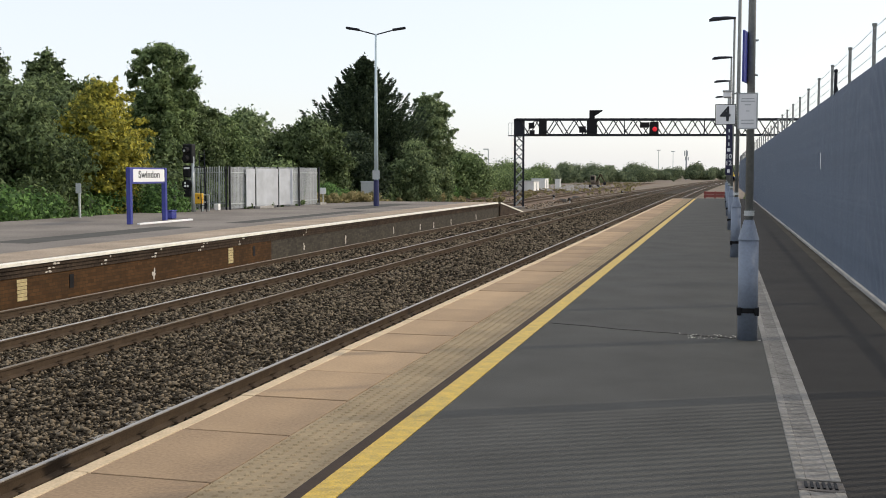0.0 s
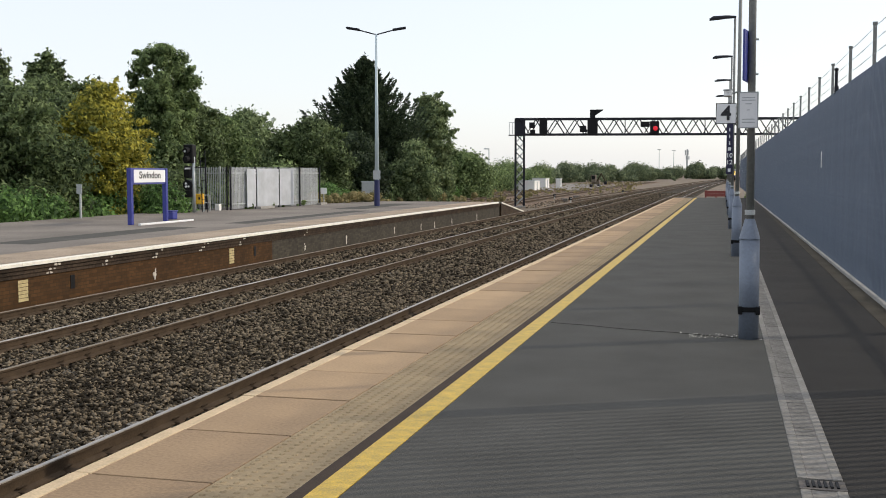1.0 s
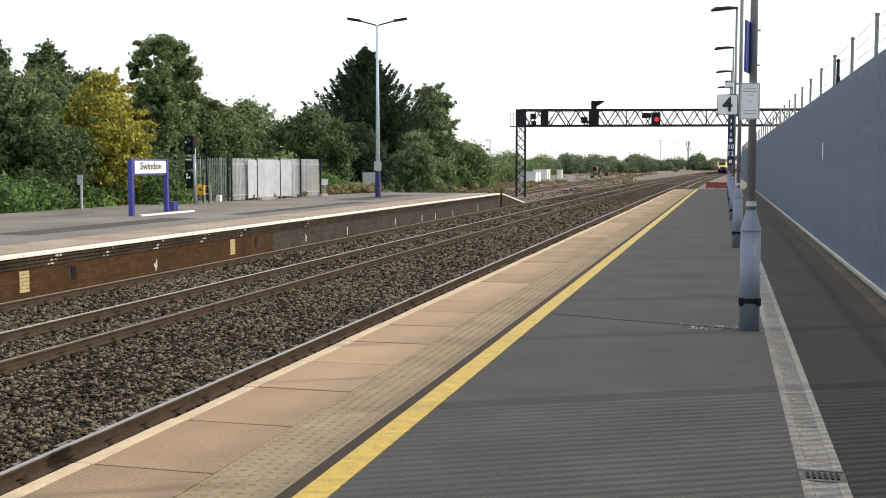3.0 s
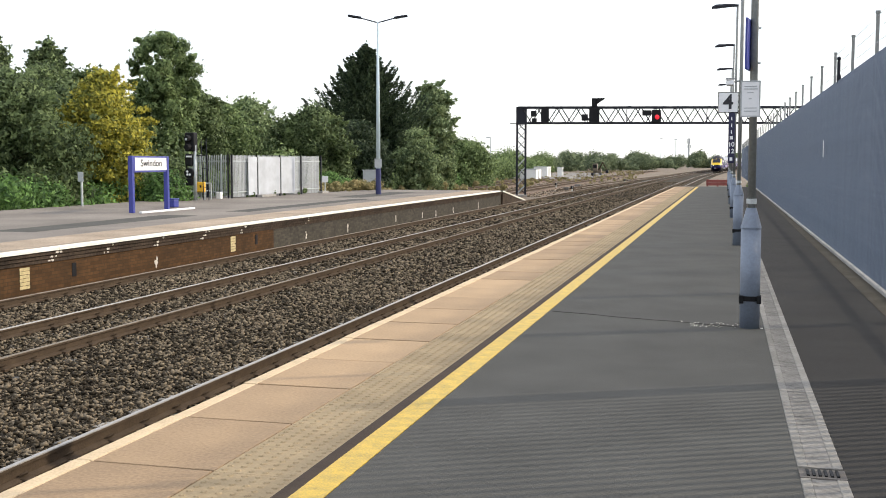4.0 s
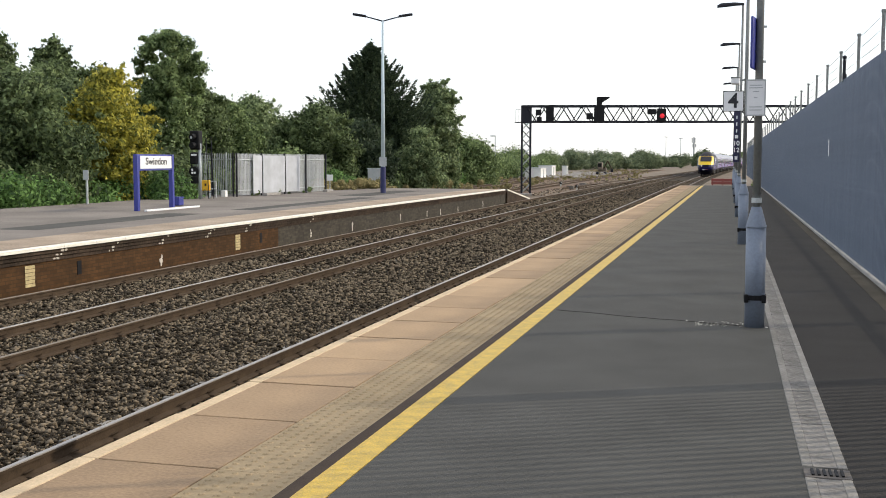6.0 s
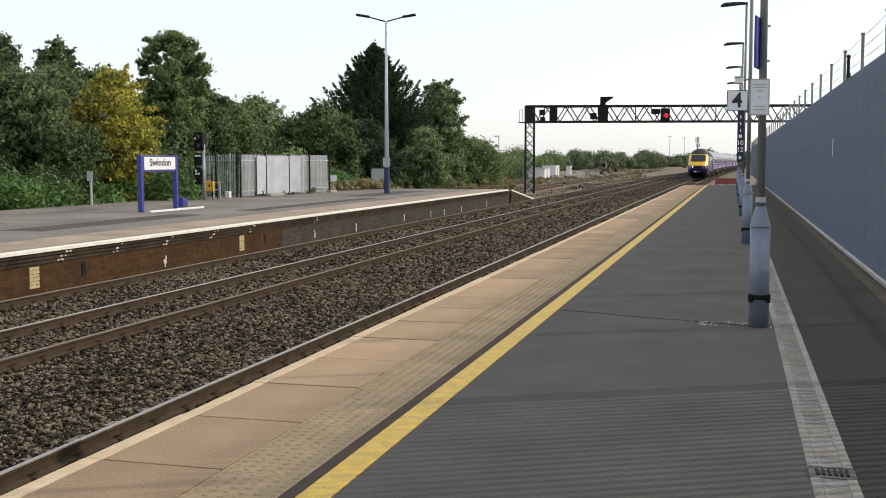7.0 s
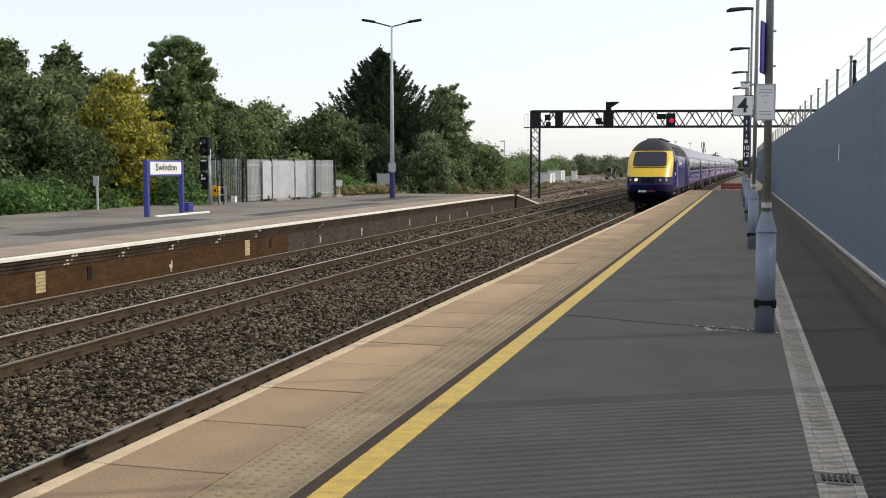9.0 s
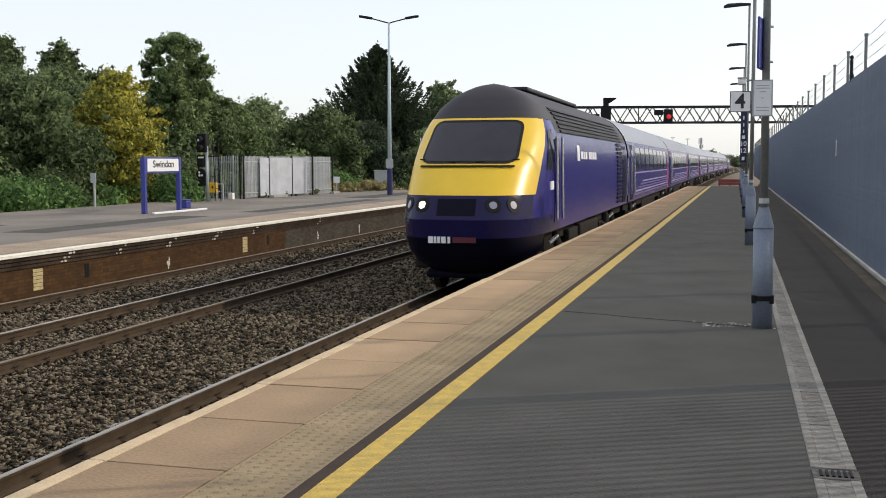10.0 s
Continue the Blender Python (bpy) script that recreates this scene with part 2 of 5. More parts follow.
def stones(rng, xy, z, size, material, label):
    """Angular stones at the given places, as one mesh."""
    base = np.array([(1.05, 0.1, 0), (-0.5, 0.85, 0.1), (-0.5, -0.85, 0), (0.1, 0.15, 0.75), (0, 0, -0.6)])
    faces = np.array([(0, 1, 3), (1, 2, 3), (2, 0, 3), (0, 2, 4), (2, 1, 4), (1, 0, 4)])
    n = len(xy)
    q = rng.normal(size=(n, 4))
    q /= np.linalg.norm(q, axis=1, keepdims=True)
    a, b, c, d = q.T
    turns = np.stack([np.stack([1 - 2 * (c * c + d * d), 2 * (b * c - a * d), 2 * (b * d + a * c)], 1),
                      np.stack([2 * (b * c + a * d), 1 - 2 * (b * b + d * d), 2 * (c * d - a * b)], 1),
                      np.stack([2 * (b * d - a * c), 2 * (c * d + a * b), 1 - 2 * (b * b + c * c)], 1)], 1)
    s = size * np.clip(rng.lognormal(-0.08, 0.5, n), 0.35, 2.4)
    p = base[None] * rng.uniform(0.65, 1.2, (n, 5, 1)) * s[:, None, None]
    p = np.einsum("nij,nkj->nki", turns, p)
    p[:, :, 2] *= 0.65
    p[:, :, :2] += xy[:, None, :]
    p[:, :, 2] += (z + s * 0.35 + rng.uniform(-0.005, 0.03, n))[:, None]
    f = (faces[None] + 5 * np.arange(n)[:, None, None]).reshape(-1, 3)
    me = bpy.data.meshes.new("ballast")
    me.vertices.add(n * 5)
    me.vertices.foreach_set("co", p.ravel())
    me.loops.add(f.size)
    me.loops.foreach_set("vertex_index", f.ravel())
    me.polygons.add(len(f))
    me.polygons.foreach_set("loop_start", np.arange(len(f)) * 3)
    me.materials.append(material)
    me.update(calc_edges=True)
    tagged(new("ballast", me), label, "ballast", "", "stuff")


def build_ballast():
    """Loose stones on the bed, most of them near the camera."""
    rng = np.random.default_rng(4)
    for y0, y1, count, size in ((7, 14, 46000, 0.026), (14, 24, 50000, 0.029), (24, 44, 42000, 0.038), (44, 80, 23000, 0.052), (80, 150, 16000, 0.045)):
        y = rng.uniform(y0, y1, count)
        x = rng.uniform(-13.3, -4.9, count) + np.maximum(0, y - 70) ** 2 / 13300.0
        stones(rng, np.stack([x, y], 1), BED_Z, size, BALLAST, "grey-brown crushed stone ballast between the rails")


build_ballast()

RAIL_BODY = [(-0.07, -0.155), (0.07, -0.155), (0.07, -0.14), (0.012, -0.12), (0.012, -0.045), (0.034, -0.035), (0.034, -0.012),
             (-0.034, -0.012), (-0.034, -0.035), (-0.012, -0.045), (-0.012, -0.12), (-0.07, -0.14)]
RAIL_CAP = [(-0.027, -0.0115), (0.027, -0.0115), (0.025, -0.003), (0.019, 0.0), (-0.019, 0.0), (-0.025, -0.003)]


def rail(x, worn, y0=-20, y1=520, swing=0.0, z=RAIL_Z):
    path = [(x + bend(y) + swing * max(0, y - 60), y, z) for y in [y0] + [v for v in YS if y0 < v < y1] + [y1]]
    e = empty("rail", pose(0, 0, 0), "steel running rail with a shiny head" if worn else "rusty brown steel rail on its chairs", "rail", "rails")
    part("web", sweep(B(), RAIL_BODY, path), RUST, e)
    part("head", sweep(B(), RAIL_CAP, path), RAIL_HEAD if worn else RUST_TOP, e, "bright worn head" if worn else "rusty head")
    return e


def sleeper_mesh(w):
    return mesh_of("sleeper", box(B(), -w / 2, w / 2, -0.13, 0.13, -0.12, 0.0, 0.015), mat("dusty sleeper concrete", (0.25, 0.235, 0.21), 0.9, var=0.4, scale=4, random_=0.3))


def build_track():
    near = [rail(TRACK_X - 0.7525, True), rail(TRACK_X + 0.7525, True)]
    mid = [rail(-8.88, False), rail(-10.40, True)]
    far = rail(-12.6, False)
    for x, y0, swing in ((-16.3, 86, -0.03), (-17.8, 86, -0.03), (-21.0, 90, -0.05), (-22.5, 90, -0.05), (-14.4, 100, 0.02), (-15.9, 100, 0.02), (-25.2, 110, -0.04), (-26.7, 110, -0.04)):
        rail(x, False, y0, 330, swing)
    chair = box(B(), -0.12, 0.12, -0.06, 0.06, -0.17, -0.128, 0.008)
    for s in (-1, 1):
        tube(chair, (s * 0.03, -0.05, -0.105), (s * 0.075, 0.0, -0.085), 0.011, n=6)
        tube(chair, (s * 0.075, 0.0, -0.085), (s * 0.03, 0.05, -0.105), 0.011, n=6)
    me = mesh_of("chair", chair, RUST)
    for e, x, y0, y1 in ((near[0], TRACK_X - 0.7525, 5, 40), (mid[0], -8.88, 11, 50), (mid[1], -10.40, 11, 50), (far, -12.6, 14, 60)):
        y = y0
        while y < y1:
            o = new("chair", me)
            o.parent, o.location = e, (x, y, RAIL_Z)
            y += 0.65
    group = empty("sleepers", pose(0, 0, 0), "concrete sleepers half buried in ballast", "sleeper", "", "structure")
    me = sleeper_mesh(2.5)
    y = 5.0
    while y < 60:
        for x, z in ((TRACK_X, 0.172), (-9.64, 0.200)):
            o = new("sleeper", me)
            o.parent, o.location = group, (x, y, RAIL_Z - z)
        y += 0.65


build_track()


def build_yard():
    """Old track beds, weeds and rubble past the platform ends."""
    for x, y0, y1, s in ((-17.05, 84, 330, -0.03), (-21.75, 88, 330, -0.05), (-25.95, 108, 330, -0.04)):
        ys = [y0 + (y1 - y0) * k / 12 for k in range(13)]
        bm = sweep(B(), [(-1.9, -0.1), (-1.5, 0.10), (1.5, 0.10), (1.9, -0.1)], [(x + bend(y) + s * (y - 60), y, -1.12) for y in ys])
        solid("siding_bed", bm, mat("rusty siding ballast", (0.20, 0.145, 0.110), 0.95, var=0.6, scale=0.6, fine=6, bump=0.6), "rust-brown ballast bed of a siding", "track bed", "structure")
    rng = np.random.default_rng(9)
    y = 84 + 120 * rng.random(12000) ** 1.3
    stones(rng, np.stack([-14 - 0.02 * (y - 84) - rng.random(12000) * 14, y], 1), -1.1, 0.055, mat("yard stone", (0.27, 0.21, 0.15), 0.95, var=0.8, scale=3, island=1.5), "brown loose stones over the old sidings")
    base = np.array([(1, 0, 0), (-0.5, 0.85, 0), (-0.5, -0.85, 0), (0.1, 0.05, 0.75), (0.5, 0.5, 0.45), (0, 0, -0.5)])
    faces = [(0, 4, 3), (4, 1, 3), (1, 2, 3), (2, 0, 3), (0, 2, 5), (2, 1, 5), (1, 4, 5), (4, 0, 5)]
    verts, fs = [], []
    for k in range(700):
        y = rng.uniform(165, 245)
        x = -29 - 0.03 * (y - 165) + rng.normal() * 3.0
        s = rng.uniform(0.1, 0.45)
        verts.extend((base * rng.uniform(0.7, 1.2, (6, 1)) * s + (x, y, -1.1 + s * 0.3)).tolist())
        fs.extend([(i + 6 * k, j + 6 * k, m + 6 * k) for i, j, m in faces])
    tagged(new("rubble", raw("rubble", verts, fs, CONCRETE)), "pale heaps of broken concrete beside the sidings", "rubble", "", "stuff")


build_yard()


# ---- near platform ----
def build_near_platform():
    bm = B()
    box(bm, EDGE + 0.12, 3.2, -12, 76, -1.1, -0.06)
    p = solid("platform", bm, CONCRETE_DARK, "long station platform with a dark asphalt deck", "platform", "structure")
    part("deck", box(B(), -1.86, 0.54, -12, 76, -0.058, 0.0), ASPHALT, p, "dark grey asphalt deck")
    # from the drain to the fence the deck has a darker base colour
    part("deck", box(B(), 0.541, 3.2, -12, 76, -0.058, -0.002), ASPHALT_DARK, p, "deck strip beside the fence, coloured darker than the main deck")
    part("gutter", box(B(), 1.70, FENCE_X - 0.06, -12, 76, -0.04, 0.002), mat("gutter dirt", (0.085, 0.075, 0.058), 0.95, var=0.5, scale=2.0, fine=40, bump=0.5), p, "dirty gutter strip at the kerb")
    crack = B()
    rng = random.Random(12)
    q = Vector((-1.82, 11.75, 0.001))
    for k in range(12):
        r = Vector((-1.82 + 0.165 * (k + 1), 11.75 - 0.055 * (k + 1) + rng.uniform(-0.03, 0.03), 0.001))
        tube(crack, q, r, 0.0045, n=5)
        q = r
    part("crack", crack, ASPHALT_DARK, p, "dark sealed crack")
    part("yellow_line", box(B(), -2.03, -1.862, -12, 75, -0.058, 0.004), YELLOW_LINE, p, "worn yellow safety line")
    part("joint_strip", box(B(), -2.12, -2.032, -12, 75.5, -0.058, -0.001), DARK_STRIP, p, "dark bitumen joint beside the line")
    ramp = B()
    vs = [ramp.verts.new(v) for v in ((EDGE, 76.01, 0), (3.2, 76.01, 0), (3.2, 84, -0.9), (EDGE, 84, -0.9), (EDGE, 76.01, -1.1), (3.2, 76.01, -1.1), (3.2, 84, -1.1), (EDGE, 84, -1.1))]
    for f in ((0, 1, 2, 3), (4, 7, 6, 5), (0, 4, 5, 1), (1, 5, 6, 2), (2, 6, 7, 3), (3, 7, 4, 0)):
        ramp.faces.new([vs[i] for i in f])
    part("end_ramp", ramp, CONCRETE, p, "sloping concrete ramp")
    slab = mesh_of("slab", box(B(), -3.338, -2.603, 0.012, 1.065, -0.07, 0.0, 0.005), COPING)
    nose = mesh_of("nosing", box(B(), EDGE - 0.03, -3.340, 0.003, 1.074, -0.09, 0.003, 0.012), NOSING)
    bm = B()
    box(bm, -2.60, -2.122, 0.002, 0.5365, -0.058, -0.004)
    for i in range(6):
        for j in range(7):
            c = Vector((-2.56 + 0.08 * i, 0.045 + 0.0748 * j, -0.004))
            bmesh.ops.create_cone(bm, cap_ends=True, segments=6, radius1=0.021, radius2=0.012, depth=0.007, matrix=Matrix.Translation(c + Vector((0, 0, 0.0035))))
    tile = mesh_of("tactile_tile", bm, TACTILE)
    y = -3.476
    rng = random.Random(3)
    while y < 75:
        for me, name in ((slab, "coping_slab"), (nose, "nosing")):
            o = new(name, me)
            o.parent, o.location = p, (0, y, rng.uniform(-0.003, 0.003))
            o.rotation_euler = (0, rng.uniform(-0.0012, 0.0008), 0)
        for k in (0, 0.5385):
            o = new("tactile_tile", tile)
            o.parent, o.location = p, (0, y + k, 0)
        y += 1.077
    p.matrix_basis = pose(-0.032, 0, 0, 0, 0, -0.2)
    return p


build_near_platform()


def build_drain():
    e = empty("drain_channel", pose(0, 0, 0), "pale concrete drainage channel let into the asphalt", "drain", "", "structure")
    lip = box(B(), 0.42, 0.475, 0.005, 0.995, -0.05, 0.006, 0.006)
    lip_r = box(B(), 0.60, 0.655, 0.005, 0.995, -0.05, 0.006, 0.006)
    bed = sweep(B(), [(0.475, -0.05), (0.60, -0.05), (0.60, 0.0035), (0.565, 0.0015), (0.51, 0.0015), (0.475, 0.0035)], [(0, 0.006, 0), (0, 0.5, 0), (0, 0.994, 0)])
    stained = mat("stained channel concrete", (0.235, 0.222, 0.202), 0.9, var=0.5, scale=3.5, fine=30, bump=0.4, tint=(0.105, 0.098, 0.088), random_=0.12)
    edge = mat("dirty drain concrete", (0.265, 0.252, 0.228), 0.9, var=0.4, scale=3, fine=50, bump=0.3, random_=0.2, tint=(0.17, 0.16, 0.14))
    me = [mesh_of("lip", lip, edge), mesh_of("lip", lip_r, edge), mesh_of("channel_unit", bed, stained)]
    for k in range(-2, 30):
        for name, d in zip(("lip", "lip", "channel_unit"), me):
            o = new(name, d)
            o.parent, o.location = e, (0, k * 1.0 - 0.05 if k < 6 else k * 1.0 + 0.02, 0)
    g = B()
    box(g, 0.42, 0.655, 5.80, 5.97, 0.0, 0.009)
    part("gully_frame", g, CONCRETE_DARK, e, "dirty gully frame")
    for i in range(6):
        part("grating_bar", box(B(), 0.455 + i * 0.03, 0.470 + i * 0.03, 5.83, 5.94, 0.009, 0.017), BLACK, e)


build_drain()


# ---- palisade fence beside the platform ----
def build_fence():
    e = empty("palisade_fence", pose(FENCE_X, 0, 0), "tall grey-blue steel palisade fence topped with barbed wire", "fence")
    top = 3.14
    prof = [(-0.027, 0.0), (-0.016, -0.004), (-0.007, -0.024), (0.007, -0.024), (0.016, -0.004), (0.027, 0.0)]

    def pale(bm, y):
        z0, z1 = 0.06, top
        rows = []
        for z, sh in ((z0, 1.0), (z1 - 0.10, 1.0), (z1, 0.25)):
            out = [bm.verts.new((d, y + s * sh, z)) for s, d in prof]
            rows.append(out)
        for a, b in zip(rows, rows[1:]):
            for i in range(5):
                bm.faces.new((a[i], a[i + 1], b[i + 1], b[i]))
        return bm

    me = mesh_of("pale", pale(B(), 0.0), FENCE_PAINT)
    n, y0 = 0, 16.05 - 2.93 * 12
    rest = B()
    pitch = 2.93 / 26
    for k in range(int(150 / pitch)):
        y = y0 + (k + 0.5) * pitch
        if 9.0 < y < 42.0:
            o = new("pale", me)
            o.parent, o.location = e, (0, y, 0)
            n += 1
        else:
            pale(rest, y)
    tagged(part("pale_run", rest, FENCE_PAINT, e), "", "", "", "stuff")
    for z in (0.42, 2.72):
        part("rail", box(B(), 0.004, 0.05, y0, y0 + 150, z - 0.03, z + 0.03), FENCE_PAINT, e)
    post = B()
    box(post, 0.052, 0.13, -1.23, -1.07, 0.0, 2.95)
    pm = mesh_of("post", post, FENCE_PAINT)
    ext = B()
    box(ext, -0.012, 0.035, -0.024, 0.024, 2.8, 3.71, 0.004)
    box(ext, -0.020, 0.042, -0.030, 0.030, 3.70, 3.74, 0.004)
    em = mesh_of("wire_post", ext, POLE_STEEL)
    y = y0 + 0.0
    ys = []
    while y < y0 + 150:
        for name, d in (("post", pm), ("wire_post", em)):
            o = new(name, d)
            o.parent, o.location = e, (0, y, 0)
        ys.append(y)
        y += 2.93
    for z in (3.30, 3.48, 3.66):
        w = B()
        for a, b in zip(ys, ys[1:]):
            tube(w, (0.0, a, z), (0.0, (a + b) / 2, z - 0.015), 0.004, n=4)
            tube(w, (0.0, (a + b) / 2, z - 0.015), (0.0, b, z), 0.004, n=4)
            if b < 45:
                for q in np.linspace(a, b, 14):
                    tube(w, (-0.015, q, z - 0.02), (0.015, q + 0.01, z + 0.015), 0.003, n=3)
        part("barbed_wire", w, PALE_STEEL, e, "sagging barbed wire")
    part("tape_strip", box(B(), -0.034, -0.030, 23.40, 23.53, 1.76, 2.10), WHITE, e, "white strip of tape")
    f = B()
    tube(f, (-0.01, 21.0, 3.1), (-0.01, 21.0, 3.50), 0.03, n=8)
    bmesh.ops.create_uvsphere(f, u_segments=10, v_segments=6, radius=0.04, matrix=Matrix.Translation((-0.01, 21.0, 3.54)))
    box(f, -0.04, 0.03, 20.95, 21.05, 3.14, 3.24)
    part("sensor", f, DARK_STEEL, e, "small dark sensor on the fence top")
    k = solid("fence_kerb", box(B(), FENCE_X - 0.055, FENCE_X + 0.2, -18, 76, -0.05, 0.05, 0.012), CONCRETE, "pale concrete kerb along the foot of the fence", "kerb", "structure")
    return e


build_fence()


# ---- opposite platform ----
def build_far_platform():
    bm = B()
    box(bm, -26, OPP_X - 0.25, -20, OPP_END, -1.2, OPP_Z - 0.06)
    p = solid("platform", bm, CONCRETE_DARK, "old brick-faced station platform across the tracks", "platform", "structure")
    part("deck", box(B(), -26, OPP_X - 0.30, -20, OPP_END, OPP_Z - 0.058, OPP_Z), ASPHALT_FAR, p, "worn grey asphalt deck")
    part("brick_face", box(B(), OPP_X - 0.25, OPP_X - 0.12, -20, 31.6, -1.2, OPP_Z - 0.32), BRICK, p, "brown brick face")
    part("sooty_face", box(B(), OPP_X - 0.25, OPP_X - 0.12, 31.6, OPP_END, -1.2, OPP_Z - 0.32), BRICK_DARK, p, "sooty grey brick face")
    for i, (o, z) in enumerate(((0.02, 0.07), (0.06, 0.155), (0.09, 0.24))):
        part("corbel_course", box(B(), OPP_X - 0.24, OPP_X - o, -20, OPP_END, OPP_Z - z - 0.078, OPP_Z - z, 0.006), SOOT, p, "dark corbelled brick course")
    part("edge_paving", box(B(), OPP_X - 1.9, OPP_X - 0.182, -20, OPP_END, OPP_Z - 0.05, OPP_Z + 0.003), EDGE_PAVING, p, "brown worn edge paving")
    rng = random.Random(8)
    for y in (18.83, 28.5):
        for k in range(6):
            d = 0.012 * rng.random()
            part("painted_brick", box(B(), OPP_X - 0.119, OPP_X - 0.108, y + d, y + 0.33 - d, -0.95 + 0.075 * k, -0.884 + 0.075 * k, 0.004), CREAM_BRICK, p, "cream painted brick course")
    def blot(y, z, w, h, x):
        """A flat uneven crust of lime on the brickwork."""
        bm = B()
        n = 11
        ring = [(y + math.cos(6.283 * i / n) * w * rng.uniform(0.55, 1.0), z + math.sin(6.283 * i / n) * h * rng.uniform(0.55, 1.0)) for i in range(n)]
        f = bm.faces.new([bm.verts.new((x, a, b)) for a, b in ring])
        top = bmesh.ops.extrude_face_region(bm, geom=[f])
        for v in top["geom"]:
            if isinstance(v, bmesh.types.BMVert):
                v.co.x += 0.012
        return bm

    for y in (24.25, 34.3, 38.5, 44.7, 49.0, 51.5, 55, 61):
        z = rng.uniform(-0.80, -0.70)
        for k in range(3):
            part("lime_streak", blot(y + rng.uniform(0, 0.07), z - 0.09 * k, rng.uniform(0.04, 0.10), rng.uniform(0.05, 0.13), OPP_X - 0.122), LIME, p, "white lime streak")
    for y in (20.0, 22.2, 24.35, 26.9, 29.3, 34.4):
        for k, (o, d) in enumerate(((0.02, 0.11), (0.06, 0.20), (0.09, 0.28))):
            for _ in range(2):
                part("lime_drip", blot(y + rng.uniform(-0.14, 0.14) - 0.09 * k, OPP_Z - d, rng.uniform(0.025, 0.09), rng.uniform(0.015, 0.035), OPP_X - o - 0.002), LIME, p)
    for y in (20.65, 30.2):
        part("drain_hole", box(B(), OPP_X - 0.119, OPP_X - 0.108, y, y + 0.16, -0.86, -0.56), BLACK, p, "dark drain hole")
    for y, x0, x1, l in ((24, -18.5, -17.2, 9), (36, -17.6, -16.7, 14), (52, -19.5, -17.8, 10), (20, -22.5, -20.5, 7)):
        part("tar_patch", box(B(), x0, x1, y, y + l, OPP_Z - 0.05, OPP_Z + 0.0025), ASPHALT, p, "dark tar patch")
    part("rusty_joint", box(B(), OPP_X - 1.98, OPP_X - 1.902, -20, OPP_END, OPP_Z - 0.05, OPP_Z + 0.002), RUST_TOP, p, "rust-brown joint line")
    part("rusty_joint", box(B(), OPP_X - 0.36, OPP_X - 0.3025, -20, OPP_END, OPP_Z - 0.05, OPP_Z + 0.006), RUST_TOP, p, "rust-brown joint line")
    edge = mesh_of("edge_slab", box(B(), OPP_X - 0.180, OPP_X + 0.03, 0.004, 1.196, OPP_Z - 0.068, OPP_Z + 0.004, 0.008), WHITE_EDGE)
    for k in range(73):
        o = new("edge_slab", edge)
        o.parent, o.location = p, (0, -20 + k * 1.2 - 0.8, 0)
    vs = [(-26, OPP_END, OPP_Z), (OPP_X, OPP_END, OPP_Z), (OPP_X, OPP_END + 8, -1.0), (-26, OPP_END + 8, -1.0), (-26, OPP_END, -1.2), (OPP_X, OPP_END, -1.2), (OPP_X, OPP_END + 8, -1.2), (-26, OPP_END + 8, -1.2)]
    me = raw("ramp", vs, [(0, 1, 2, 3), (4, 7, 6, 5), (0, 4, 5, 1), (1, 5, 6, 2), (2, 6, 7, 3), (3, 7, 4, 0)], SOOT)
    r = new("end_ramp", me)
    r.parent = p
    tagged(r, "sloping end ramp")
    vs = [(OPP_X - 0.5, OPP_END, OPP_Z + 0.004), (OPP_X + 0.03, OPP_END, OPP_Z + 0.004), (OPP_X + 0.03, OPP_END + 8, -0.99), (OPP_X - 0.5, OPP_END + 8, -0.99),
          (OPP_X - 0.5, OPP_END, OPP_Z - 0.08), (OPP_X + 0.03, OPP_END, OPP_Z - 0.08), (OPP_X + 0.03, OPP_END + 8, -1.08), (OPP_X - 0.5, OPP_END + 8, -1.08)]
    g = new("ramp_edge", raw("ramp_edge", vs, [(0, 1, 2, 3), (4, 7, 6, 5), (0, 4, 5, 1), (1, 5, 6, 2), (2, 6, 7, 3), (3, 7, 4, 0)], WHITE_EDGE))
    g.parent = p
    tagged(g, "pale painted ramp edge")
    return p


build_far_platform()


def build_back_wall():
    """An added, unseen wall: closes the place behind the camera, darkens the nose's reflections."""
    b = brick_mat("unseen wall brick", (0.20, 0.13, 0.09), (0.14, 0.09, 0.06), (0.12, 0.10, 0.08))
    solid("unseen_wall", box(B(), -26, 12, -34, -33.5, -1.2, 7.5), b, "plain brown unseen wall added behind the camera to darken reflections", "wall", "structure")


build_back_wall()


def build_litter():
    rng = np.random.default_rng(5)
    verts, fs = [], []
    for k in range(46):
        x, y = rng.normal(-0.02, 0.22), rng.normal(11.15, 0.09)
        s, a = rng.uniform(0.006, 0.02), rng.uniform(0, 6.28)
        c, d = math.cos(a) * s, math.sin(a) * s
        verts.extend([(x + c, y + d, 0.002), (x - d, y + c, 0.004), (x - c, y - d, 0.002), (x + d, y - c, 0.010)])
        fs.extend([(4 * k, 4 * k + 1, 4 * k + 2), (4 * k, 4 * k + 2, 4 * k + 3)])
    tagged(new("litter", raw("litter", verts, fs, WHITE_EDGE)), "pale scraps and dry leaves at the foot of a column", "litter", "", "stuff")


build_litter()


